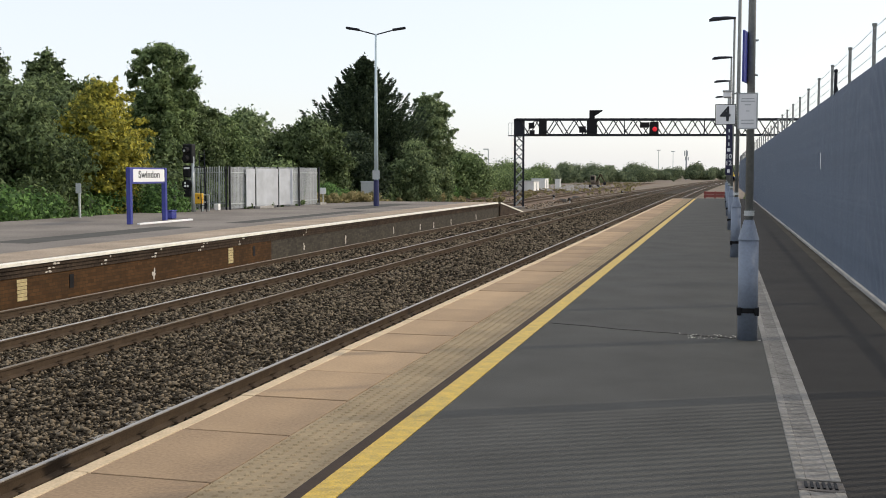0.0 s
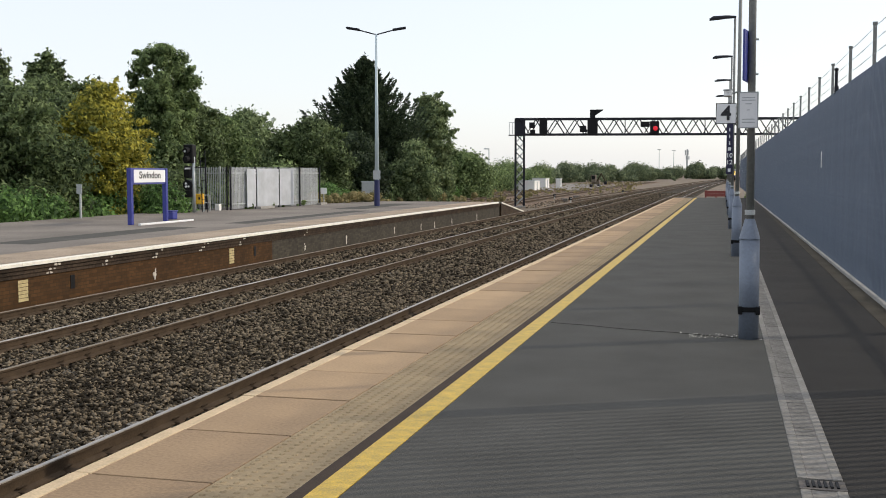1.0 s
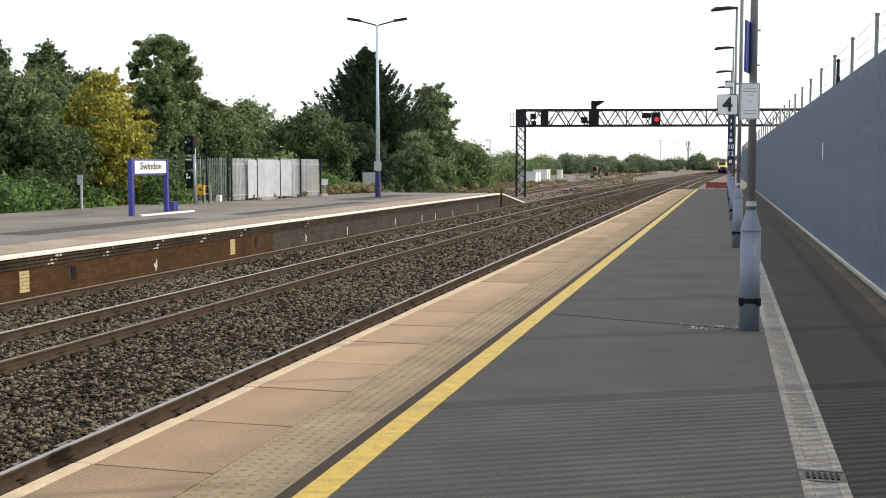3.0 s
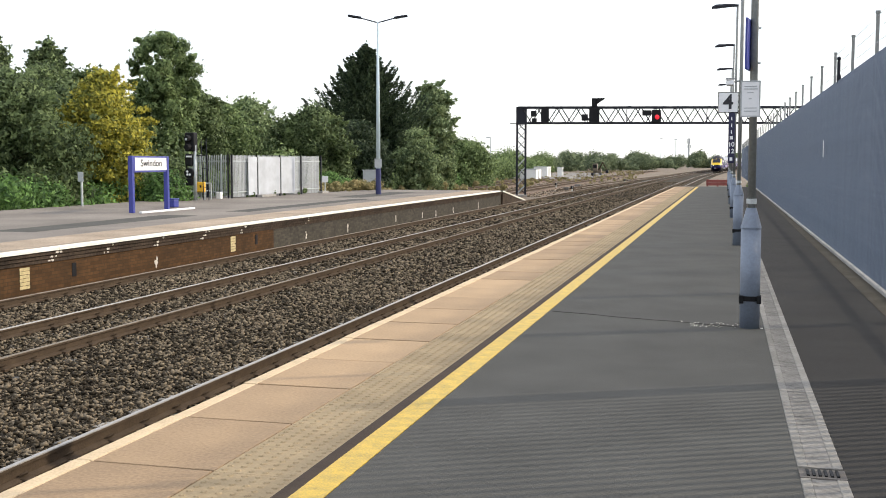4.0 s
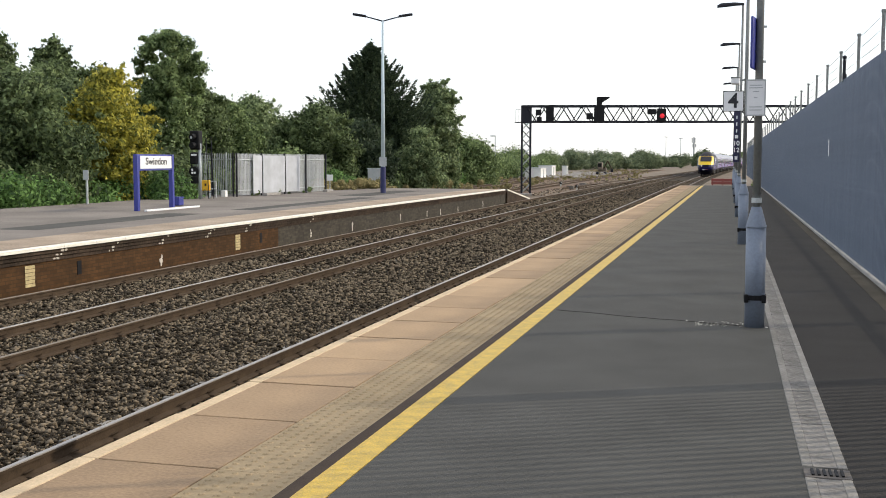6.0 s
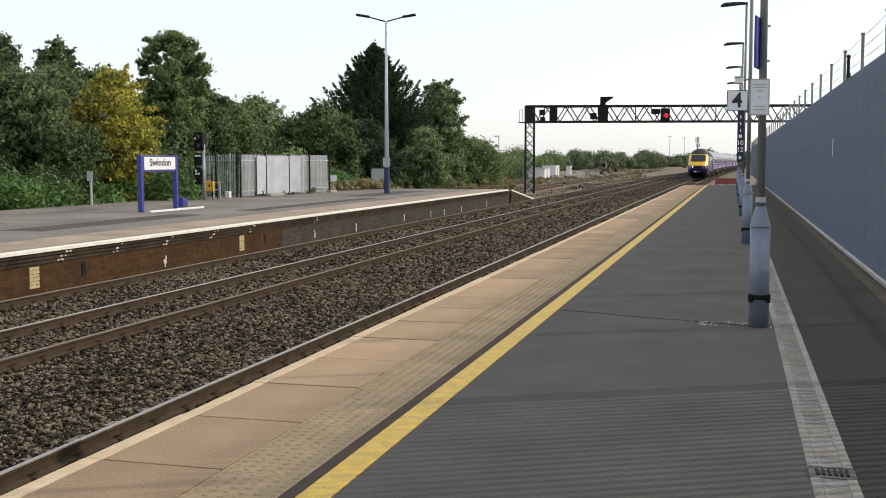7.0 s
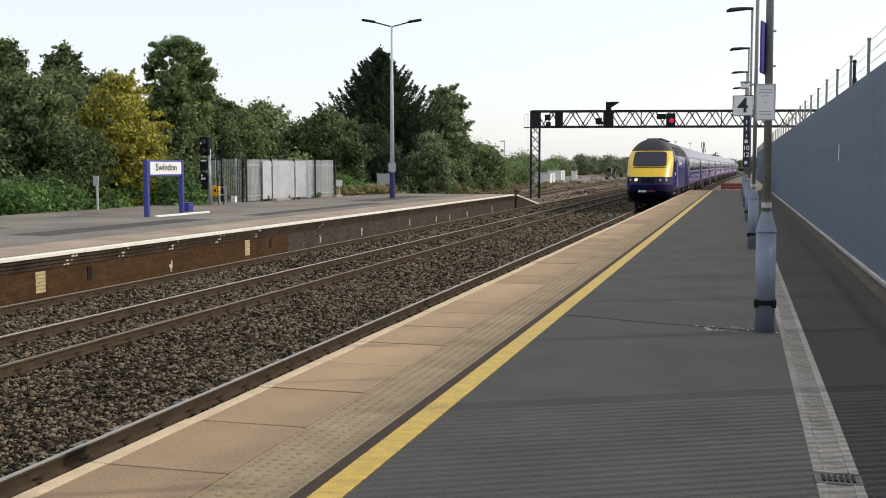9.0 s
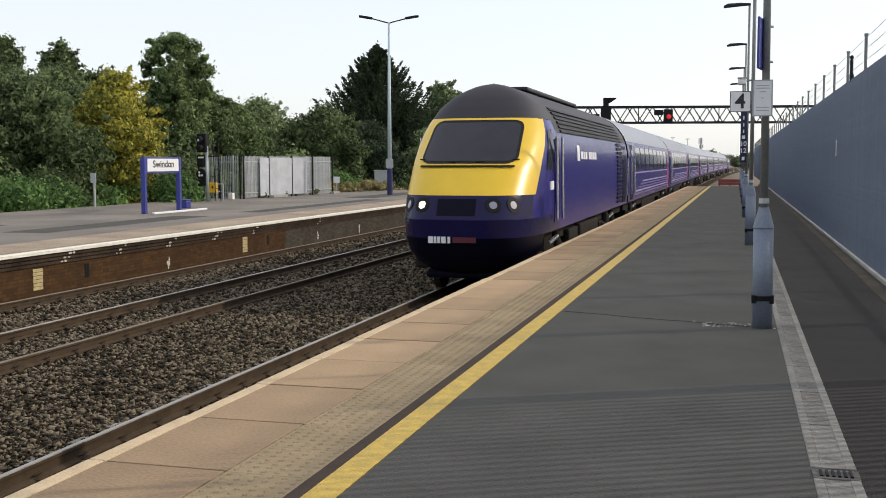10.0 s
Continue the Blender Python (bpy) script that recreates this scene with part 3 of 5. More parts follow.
# ---- lamp columns of the near platform ----
def lamp_column():
    e = empty("lamp_column", pose(0.278, 11.1, 0, 0, -0.3, 0), "grey-blue platform lamp column with a hinged wide base", "lamp post", "platform lamp columns")
    b = tube(B(), (0, 0, 0), (0, 0, 1.0), 0.097, n=20)
    part("base_tube", b, POLE_PAINT, e, "wide grey-blue base tube", True)
    part("cone", tube(B(), (0, 0, 1.0), (0, 0, 1.20), 0.103, 0.048, 20), POLE_PAINT, e, "tapered shoulder")
    part("collar", tube(B(), (0, 0, 1.24), (0, 0, 1.29), 0.05, n=16), PALE_STEEL, e, "pale collar")
    part("shaft", tube(B(), (0, 0, 1.2), (0, 0, 6.3), 0.039, 0.033, 16), POLE_STEEL, e, "slim shaft", True)
    k = B()
    bmesh.ops.create_cone(k, segments=20, radius1=0.109, radius2=0.109, depth=0.05, matrix=Matrix.Translation((0, 0, 0.30)))
    part("strap", k, BLACK, e, "black strap")
    for s in (-1, 1):
        part("strap_buckle", box(B(), s * 0.085 - 0.022, s * 0.085 + 0.022, -0.10, -0.06, 0.25, 0.33, 0.008), BLACK, e)
    h = B()
    vs = []
    for x, w, z0, z1 in ((0.03, 0.04, 6.24, 6.30), (-0.25, 0.09, 6.23, 6.32), (-0.62, 0.10, 6.20, 6.31), (-0.74, 0.06, 6.19, 6.25)):
        vs.append([h.verts.new((x, a * w, z)) for a, z in ((-1, z0), (1, z0), (1, (z0 + z1) / 2), (0.5, z1), (-0.5, z1), (-1, (z0 + z1) / 2))])
    for a, c in zip(vs, vs[1:]):
        for i in range(6):
            h.faces.new((a[i], a[(i + 1) % 6], c[(i + 1) % 6], c[i]))
    h.faces.new(vs[0])
    h.faces.new(list(reversed(vs[-1])))
    part("lantern", h, DARK_STEEL, e, "dark flat lantern")
    return e


def build_columns():
    first = lamp_column()
    for k in range(2, 7):
        copy_thing(first, pose(0.29, 11.1 * k, 0))


build_columns()


def sign_panel(name, m, w, h, label, back=WHITE, frame_mat=BLACK):
    e = empty(name, m, label, "sign")
    part("panel", box(B(), -w / 2, w / 2, -0.006, 0.006, -h / 2, h / 2, 0.003), back, e)
    part("rim", rim(w, h), frame_mat, e, "thin dark rim")
    return e


def rim(w, h, t=0.012, d=0.009):
    b = B()
    box(b, -w / 2, w / 2, -d, d, h / 2, h / 2 + t)
    box(b, -w / 2, w / 2, -d, d, -h / 2 - t, -h / 2)
    box(b, -w / 2 - t, -w / 2, -d, d, -h / 2 - t, h / 2 + t)
    box(b, w / 2, w / 2 + t, -d, d, -h / 2 - t, h / 2 + t)
    return b


def build_platform_signs():
    e = sign_panel("platform_number_sign", pose(0.05, 22.05, 2.83, 0, 0, 2), 0.37, 0.38, "white square platform number sign reading 4")
    words("numeral", "4", 0.40, LETTER, e, pose(0, -0.0105, -0.005, 90, 0, 0))
    part("bracket", box(B(), 0.15, 0.30, 0.012, 0.04, -0.02, 0.02), POLE_STEEL, e)
    e = sign_panel("notice", pose(0.235, 11.0, 2.27, 0, 0, 3), 0.165, 0.33, "small pale notice with grey print strapped to the lamp column", frame_mat=GREY_BOX)
    for z, w in ((0.12, 0.12), (0.095, 0.13), (0.06, 0.06), (0.0, 0.03), (-0.09, 0.12), (-0.12, 0.12)):
        part("print_line", box(B(), -w / 2, w / 2, -0.009, -0.0065, z - 0.004, z + 0.004), GREY_BOX, e)
    e = empty("blue_banner_sign", pose(0.215, 11.1, 2.80, 0, 0, 80), "dark blue curved sign board clipped edge-on to the column", "sign")
    part("panel", box(B(), -0.19, 0.19, -0.012, 0.012, -0.25, 0.25, 0.01), BLUE, e)
    for z in (-0.17, 0.17):
        part("clip", tube(B(), (0.0, 0.0, z), (0.06, -0.10, z), 0.012), PALE_STEEL, e)
    # stop board with its column of numbers
    e = empty("stop_board", pose(0.19, 33.25, 2.35), "tall narrow navy train stop board with white numbers", "sign")
    part("panel", box(B(), -0.09, 0.09, -0.01, 0.01, -0.72, 0.9, 0.004), mat("navy board", (0.012, 0.012, 0.05), 0.4, var=0.2), e)
    words("numeral", "10", 0.19, WHITE, e, pose(0, -0.0125, -0.17, 90, 0, 0))
    words("numeral", "12", 0.19, WHITE, e, pose(0, -0.0125, -0.37, 90, 0, 0))
    for z, w in ((-0.60, 0.08), (0.03, 0.09), (0.20, 0.03), (0.40, 0.03), (0.60, 0.03)):
        part("mark_bar", box(B(), -w / 2, w / 2, -0.0145, -0.0105, z - 0.05, z + 0.05), WHITE, e)
    # closed-circuit camera
    e = empty("security_camera", pose(0.10, 22.1, 3.22), "white security camera housing on the lamp column", "camera")
    part("housing", box(B(), -0.10, 0.06, -0.16, 0.12, -0.06, 0.06, 0.02), WHITE, e)
    part("arm", tube(B(), (0.0, 0, 0), (0.19, 0.1, 0.04), 0.018), POLE_STEEL, e)
    part("hood", box(B(), -0.11, 0.07, -0.19, 0.13, 0.062, 0.075, 0.004), GREY_BOX, e)


build_platform_signs()


def build_red_barrier():
    e = empty("red_barrier", pose(-0.42, 78.4, 0), "low faded red barrier across the platform end", "barrier")
    for z in (0.12, 0.33):
        part("board", box(B(), -0.78, 0.78, -0.03, 0.03, z - 0.1, z + 0.1, 0.01), RED_PAINT, e)
    for x in (-0.7, 0, 0.7):
        part("post", box(B(), x - 0.05, x + 0.05, 0.03, 0.12, -1.1, 0.45, 0.01), RED_PAINT, e)


build_red_barrier()


# ---- signal gantry ----
def build_gantry():
    e = empty("signal_gantry", pose(0, 89.0, 0, 0, 0, 12), "dark steel lattice signal gantry spanning the tracks", "signal gantry")
    x0, x1, zb, zt, d = -16.2, 9.0, 4.78, 6.02, 0.55
    for y in (-d, d):
        for z in (zb, zt):
            part("chord", box(B(), x0 - 0.3, x1, y - 0.05, y + 0.05, z - 0.075, z + 0.075), DARK_STEEL, e)
    n = 16
    step = (x1 - x0) / n
    for k in range(n):
        a = x0 + k * step
        for y in (-d, d):
            o = 0.0 if y < 0 else -0.28
            part("diagonal", tube(B(), (a + o, y, zt), (a + step / 2 + o, y, zb), 0.045, n=6), DARK_STEEL, e)
            part("diagonal", tube(B(), (a + step / 2 + o, y, zb), (a + step + o, y, zt), 0.04, n=6), DARK_STEEL, e)
        if k % 4 == 1:
            part("upright", tube(B(), (a + step * 0.3, -d, zb), (a + step * 0.3, -d, zt), 0.04, n=6), DARK_STEEL, e)
        part("cross_tie", tube(B(), (a, -d, zb), (a, d, zb), 0.04, n=6), DARK_STEEL, e)
    part("walkway", box(B(), x0 - 0.9, x1, -d + 0.07, d - 0.07, zb - 0.07, zb - 0.02), DARK_STEEL, e)
    for x in (x0, x1):
        leg = empty("lattice_leg", pose(0, 0, 0), "", "")
        leg.parent = e
        for sx in (-0.34, 0.34):
            for y in (-0.3, 0.3):
                part("leg_angle", box(B(), x + sx - 0.075, x + sx + 0.075, y - 0.06, y + 0.06, -1.1, zt), DARK_STEEL, leg)
        for k in range(8):
            z = -0.9 + k * 0.72
            for y in (-0.3, 0.3):
                part("lacing", tube(B(), (x - 0.34, y, z), (x + 0.34, y, z + 0.72), 0.05, n=5), GREY_BOX, leg)
                part("lacing", tube(B(), (x + 0.34, y, z), (x - 0.34, y, z + 0.72), 0.035, n=5), DARK_STEEL, leg)
        part("footing", box(B(), x - 0.5, x + 0.5, -0.5, 0.5, -1.2, -0.95, 0.03), CONCRETE, leg)
        part("head_block", box(B(), x - 0.42, x + 0.42, -0.5, 0.5, zb - 0.1, zt + 0.05), DARK_STEEL, leg)
    part("rail_post", tube(B(), (x0 - 0.60, -0.3, 4.72), (x0 - 0.60, -0.3, 5.75), 0.02, n=6), PALE_STEEL, e)
    part("rail_bar", tube(B(), (x0 - 0.85, -0.3, 5.74), (x0 - 0.3, -0.3, 5.74), 0.02, n=6), PALE_STEEL, e)
    part("rail_post", tube(B(), (x0 - 0.85, -0.3, 4.72), (x0 - 0.85, -0.3, 5.75), 0.02, n=6), PALE_STEEL, e)

    def head(x, z, w, h, lit=False, hood=False):
        s = empty("signal_head", pose(x, -0.75, z), "", "")
        s.parent = e
        part("case", box(B(), -w / 2, w / 2, -0.12, 0.12, -h / 2, h / 2, 0.03), BLACK, s)
        if hood:
            b = B()
            vs = [b.verts.new(v) for v in ((w / 2, -0.2, h / 2), (w / 2, 0.2, h / 2), (w / 2 + 0.62, 0.2, h / 2), (w / 2 + 0.62, -0.2, h / 2),
                                           (w / 2, -0.2, -0.1), (w / 2, 0.2, -0.1), (w / 2 + 0.55, 0.2, h / 2 - 0.1), (w / 2 + 0.55, -0.2, h / 2 - 0.1))]
            for f in ((0, 1, 2, 3), (4, 7, 6, 5), (0, 4, 5, 1), (1, 5, 6, 2), (2, 6, 7, 3), (3, 7, 4, 0)):
                b.faces.new([vs[i] for i in f])
            part("hood", b, BLACK, s)
        if lit:
            b = B()
            bmesh.ops.create_uvsphere(b, u_segments=14, v_segments=8, radius=0.19, matrix=Matrix.Translation((0.04, -0.13, -0.08)) @ Matrix.Diagonal((1, 0.3, 1, 1)))
            part("red_lens", b, RED_GLOW, s, "glowing red lens")
        part("bracket", box(B(), -0.06, 0.06, 0.121, 0.6, -0.1, 0.1), DARK_STEEL, s)

    part("signal_post", box(B(), -10.55, -10.35, -0.72, -0.58, 5.0, 6.4), DARK_STEEL, e)
    head(-14.35, 5.40, 0.62, 1.35)
    head(-15.25, 5.50, 0.45, 0.45)
    head(-15.2, 4.95, 0.40, 0.4)
    head(-10.45, 6.36, 0.42, 0.72, hood=True)
    head(-10.45, 5.35, 0.80, 1.3)
    head(-11.2, 5.2, 0.5, 0.5)
    head(-6.3, 5.55, 0.7, 0.42)
    head(-5.55, 5.30, 0.70, 1.0, lit=True)


build_gantry()


# ---- things on the opposite platform ----
def build_far_things():
    # running-in board
    y0, y1 = 34.05, 37.28
    e = empty("station_name_sign", pose(-20.5, (y0 + y1) / 2, OPP_Z, 0, 0, 7.2), "white station name board reading Swindon between blue posts", "sign")
    h = (y1 - y0) / 2
    for s in (-1, 1):
        part("post", box(B(), -0.08, 0.08, s * h - 0.1, s * h + 0.1, 0, 2.02, 0.02), BLUE, e, "dark blue post")
    part("board_frame", box(B(), -0.05, 0.05, -h + 0.1, h - 0.1, 1.43, 2.02, 0.01), BLUE, e)
    part("board", box(B(), 0.051, 0.062, -h + 0.22, h - 0.12, 1.50, 1.96), WHITE, e, "white board")
    words("lettering", "Swindon", 0.355, LETTER, e, pose(0.066, 0.05, 1.755, 90, 0, 90) @ Matrix.Diagonal((1.62, 1, 1, 1)))
    # double-headed lamp
    e = empty("lamp_post", pose(-18.72, 57.37, OPP_Z, 0, 0, 15), "tall pale lamp post with two lanterns and a blue foot", "lamp post")
    part("foot", tube(B(), (0, 0, 0), (0, 0, 1.45), 0.16, 0.15), mat("navy foot paint", (0.02, 0.025, 0.10), 0.5), e, "navy blue foot")
    part("shaft", tube(B(), (0, 0, 1.45), (0, 0, 9.55), 0.125, 0.055, 16), mat("pale blue-grey post paint", (0.52, 0.62, 0.66), 0.45, var=0.12, scale=2), e, "pale tapered shaft", True)
    part("plate", box(B(), -0.2, 0.2, -0.19, -0.16, 1.5, 2.0), GREY_BOX, e)
    for s in (-1, 1):
        part("arm", tube(B(), (0, 0, 9.5), (s * 0.95, 0, 9.75), 0.035, n=8), DARK_STEEL, e)
        part("lantern", box(B(), -0.38, 0.38, -0.15, 0.15, -0.06, 0.06, 0.04), DARK_STEEL, e, "dark lantern", at=pose(s * 1.28, 0, 9.82, 0, -s * 9, 0))
    # small fittings
    e = empty("litter_bin", pose(-21.3, 38.75, OPP_Z), "small blue litter bin behind the name board", "bin")
    part("body", box(B(), -0.2, 0.2, -0.2, 0.2, 0, 0.30, 0.04), BLUE, e)
    part("lid", box(B(), -0.22, 0.22, -0.22, 0.22, 0.301, 0.35, 0.02), BLUE, e)
    solid("white_plank", box(B(), -19.80, -19.68, 33.7, 37.6, OPP_Z, OPP_Z + 0.07, 0.015), WHITE, "long white plank lying on the platform", "plank")
    e = empty("marker_post", pose(-25.4, 38.8, OPP_Z), "thin grey post with a small plate by the brambles", "post")
    part("shaft", tube(B(), (0, 0, -0.2), (0, 0, 1.35), 0.05), PALE_STEEL, e)
    part("plate", box(B(), -0.12, 0.12, -0.08, -0.05, 1.0, 1.4), GREY_BOX, e)
    e = empty("relay_cabinet", pose(-22.7, 68.0, OPP_Z - 0.1, 0, 0, 12), "grey steel trackside cabinet with a pale side", "cabinet")
    part("body", box(B(), -0.5, 0.42, -0.35, 0.35, 0, 1.35, 0.02), GREY_BOX, e)
    part("door", box(B(), -0.46, 0.36, -0.375, -0.352, 0.1, 1.3, 0.01), GREY_BOX, e)
    part("side_panel", box(B(), 0.421, 0.44, -0.33, 0.33, 0.05, 1.3), WHITE_HUT, e)
    part("roof", box(B(), -0.55, 0.5, -0.4, 0.4, 1.351, 1.40, 0.01), PALE_STEEL, e)
    e = empty("colour_light_signal", pose(-24.0, 45.9, OPP_Z), "black colour light signal on a pale post beside the platform", "signal")
    part("post", tube(B(), (0, 0, 0), (0, 0, 2.6), 0.075), PALE_STEEL, e, "pale steel post", True)
    hd = part("head", box(B(), -0.42, 0.06, -0.2, 0.2, 2.30, 3.18, 0.05), BLACK, e, "black signal head")
    for z in (2.52, 2.92):
        part("hood", tube(B(), (-0.18, -0.2, z), (-0.18, -0.48, z - 0.03), 0.13), BLACK, hd)
    part("lens", tube(B(), (-0.18, -0.485, 2.86), (-0.18, -0.49, 2.86), 0.06), GREY_BOX, hd)
    low = part("lower_head", box(B(), -0.44, -0.1, -0.18, 0.18, 1.62, 2.18, 0.06), BLACK, e, "black lower head")
    part("bracket", box(B(), -0.36, -0.06, -0.21, -0.19, 2.02, 2.10, 0.01), WHITE, low, "white bracket")
    disc = part("shunting_head", tube(B(), (-0.26, -0.14, 1.28), (-0.26, 0.14, 1.28), 0.24, n=18), BLACK, e, "round black shunting signal")
    for x, z in ((-0.33, 1.22), (-0.20, 1.22), (-0.33, 1.36)):
        part("lens", tube(B(), (x, -0.155, z), (x, -0.141, z), 0.055, n=10), WHITE, disc, "white lens")
    part("lower_case", box(B(), -0.42, -0.10, -0.15, 0.15, 0.72, 1.04, 0.03), BLACK, e, "black relay case")
    for x in (0.30, 0.56):
        part("ladder_rail", tube(B(), (x, 0.25, 0), (x, 0.05, 2.9), 0.02, n=6), DARK_STEEL, e)
    for k in range(9):
        part("ladder_rung", tube(B(), (0.30, 0.23 - 0.02 * k, 0.3 + 0.3 * k), (0.56, 0.23 - 0.02 * k, 0.3 + 0.3 * k), 0.012, n=5), DARK_STEEL, e)
    part("stay", tube(B(), (0.02, 0.0, 2.1), (0.60, 0.1, 2.1), 0.025, n=6), DARK_STEEL, e)
    e = empty("telephone_cabinet", pose(-24.24, 46.9, OPP_Z, 0, 0, 20), "bright yellow equipment box on grey legs", "cabinet")
    part("body", box(B(), -0.21, 0.21, -0.15, 0.15, 0.36, 0.86, 0.03), YELLOW_BOX, e)
    part("door", box(B(), -0.17, 0.17, -0.168, -0.152, 0.40, 0.82, 0.008), YELLOW_BOX, e)
    part("door_mark", box(B(), -0.03, 0.05, -0.174, -0.170, 0.58, 0.70), DARK_STEEL, e, "dark mark")
    for s in (-0.15, 0.15):
        part("leg", box(B(), s - 0.03, s + 0.03, -0.05, 0.05, 0, 0.36), PALE_STEEL, e)
    for x, y, h in ((-24.75, 46.4, 0.36), (-24.16, 47.5, 0.14)):
        e = empty("hand_rail", pose(x, y, OPP_Z, 0, 0, 25), "short grey tubular hand rail beside the signal", "rail", "hand rails")
        for a, b in (((-h, 0, 0), (-h, 0, 0.78)), ((h, 0, 0), (h, 0, 0.78)), ((-h, 0, 0.78), (h, 0, 0.78)), ((-h, 0, 0.42), (h, 0, 0.42))):
            part("bar", tube(B(), a, b, 0.03, n=8), PALE_STEEL, e)
    e = empty("marker_post", pose(-25.0, 45.9, OPP_Z), "short grey post beside the hand rail", "post")
    part("shaft", box(B(), -0.07, 0.07, -0.07, 0.07, 0, 0.78, 0.02), CONCRETE, e)
    solid("marker_stub", box(B(), -24.22, -23.98, 48.45, 48.7, OPP_Z, OPP_Z + 0.32, 0.02), WHITE_HUT, "short white concrete stub post", "post")


build_far_things()


def palisade(name, a, b, h, label, pitch=0.125, wide=0.098, bay=2.35, post=0.08):
    a, b = Vector(a), Vector(b)
    ang = math.degrees(math.atan2((b - a).y, (b - a).x))
    e = empty(name, pose(a.x, a.y, OPP_Z, 0, 0, ang), label, "fence", "compound fences")
    L = (b - a).length
    bm = B()
    w = wide / 2
    vs = [(-w, -0.0), (-w * 0.35, -0.025), (w * 0.35, -0.025), (w, 0.0)]
    rows = [[bm.verts.new((x * k, y, z)) for x, y in vs] for z, k in ((0.05, 1), (h - 0.06, 1), (h, 0.4))]
    for p, q in zip(rows, rows[1:]):
        for i in range(3):
            bm.faces.new((p[i], p[i + 1], q[i + 1], q[i]))
    me = mesh_of("pale", bm, COMPOUND_STEEL)
    for k in range(int(L / pitch)):
        o = new("pale", me)
        o.parent, o.location = e, ((k + 0.5) * pitch, 0, 0)
    for z in (0.30, h - 0.30):
        part("rail", box(B(), 0, L, -0.060, -0.028, z - 0.025, z + 0.025), PALE_STEEL, e)
    n = max(1, round(L / bay))
    for k in range(n + 1):
        x = L * k / n
        part("post", box(B(), x - post / 2, x + post / 2, -0.12, -0.062, 0, h + 0.03), DARK_STEEL, e, "dark post")
    return e


def build_compound():
    palisade("palisade_fence", (-23.8, 49.2), (-22.7, 58.6), 2.15, "pale grey palisade fence round an equipment compound")
    palisade("palisade_fence", (-27.0, 50.9), (-23.86, 49.25), 2.15, "grey palisade fence on the shaded side of the compound", 0.15, 0.06, 1.6, 0.05)
    for x, y in ((-24.35, 49.35), (-25.9, 50.15)):
        solid("steel_stake", tube(B(), (x, y, OPP_Z), (x, y, OPP_Z + 2.2), 0.035, n=8), PALE_STEEL, "thin pale steel stake against the compound fence", "post", group="steel stakes")
    # pale sheets fixed to the front of the fence
    e = empty("sheet_panels", pose(-23.8, 49.2, OPP_Z, 0, 0, math.degrees(math.atan2(9.4, 1.1))), "weathered pale grey sheet panels fixed to the compound fence", "panel")
    for x0, x1 in ((1.45, 2.30), (2.42, 4.66), (4.78, 6.30)):
        part("sheet", box(B(), x0, x1, -0.155, -0.13, 0.12, 2.06, 0.006), SHEET, e)
    part("batten", box(B(), 1.40, 6.34, -0.128, -0.122, 1.80, 1.88), PALE_STEEL, e)
    for x, y, w in ((-22.6, 58.9, 0.5), (-23.0, 51.8, 0.9)):
        solid("concrete_block", box(B(), x - 0.15, x + 0.15, y - w, y + w, OPP_Z, OPP_Z + 0.13, 0.02), CONCRETE, "pale concrete kerb block beside the compound fence", "block")
    e = empty("marker_plate", pose(-22.75, 59.6, OPP_Z, 0, 0, 15), "small white plate on a short post at the fence end", "sign")
    part("plate", box(B(), -0.18, 0.18, -0.02, 0.0, 0.62, 0.98, 0.01), WHITE, e)
    part("shaft", tube(B(), (0, 0.03, 0), (0, 0.03, 0.98), 0.03, n=8), PALE_STEEL, e)


build_compound()


# ---- trees ----
def leaves(rng, blobs, count, size, ragged=0.25):
    """Leaf quads on the shells of a crown's clumps."""
    blobs = np.array(blobs, float)
    w = blobs[:, 3] ** 2
    pick = rng.choice(len(blobs), count, p=w / w.sum())
    d = rng.normal(size=(count, 3))
    d /= np.linalg.norm(d, axis=1, keepdims=True)
    r = blobs[pick, 3] * (0.45 + 0.65 * rng.random(count) ** 0.7)
    c = blobs[pick, :3] + d * r[:, None] * (1, 1, 0.85) + rng.normal(size=(count, 3)) * blobs[pick, 3:4] * np.where(rng.random((count, 1)) < ragged, 0.36, 0.15)
    u = rng.normal(size=(count, 3))
    u -= d * (u * d).sum(1, keepdims=True) * 0.75
    u /= np.linalg.norm(u, axis=1, keepdims=True)
    v = np.cross(u, d + rng.normal(size=(count, 3)) * 0.4)
    v /= np.linalg.norm(v, axis=1, keepdims=True) + 1e-6
    s = size * (0.45 + 1.1 * rng.random(count))[:, None]
    q = np.stack([c - u * s - v * s * 0.45, c + u * s, c - u * s * 0.6 + v * s * 0.75], 1).reshape(-1, 3)
    f = np.arange(count * 3).reshape(-1, 3)
    return q, f


def leaf_mesh(name, q, f, material):
    me = bpy.data.meshes.new(name)
    me.vertices.add(len(q))
    me.vertices.foreach_set("co", q.ravel())
    me.loops.add(f.size)
    me.loops.foreach_set("vertex_index", f.ravel())
    me.polygons.add(len(f))
    me.polygons.foreach_set("loop_start", np.arange(len(f)) * 3)
    me.materials.append(material)
    me.update(calc_edges=True)
    me.validate()
    return me


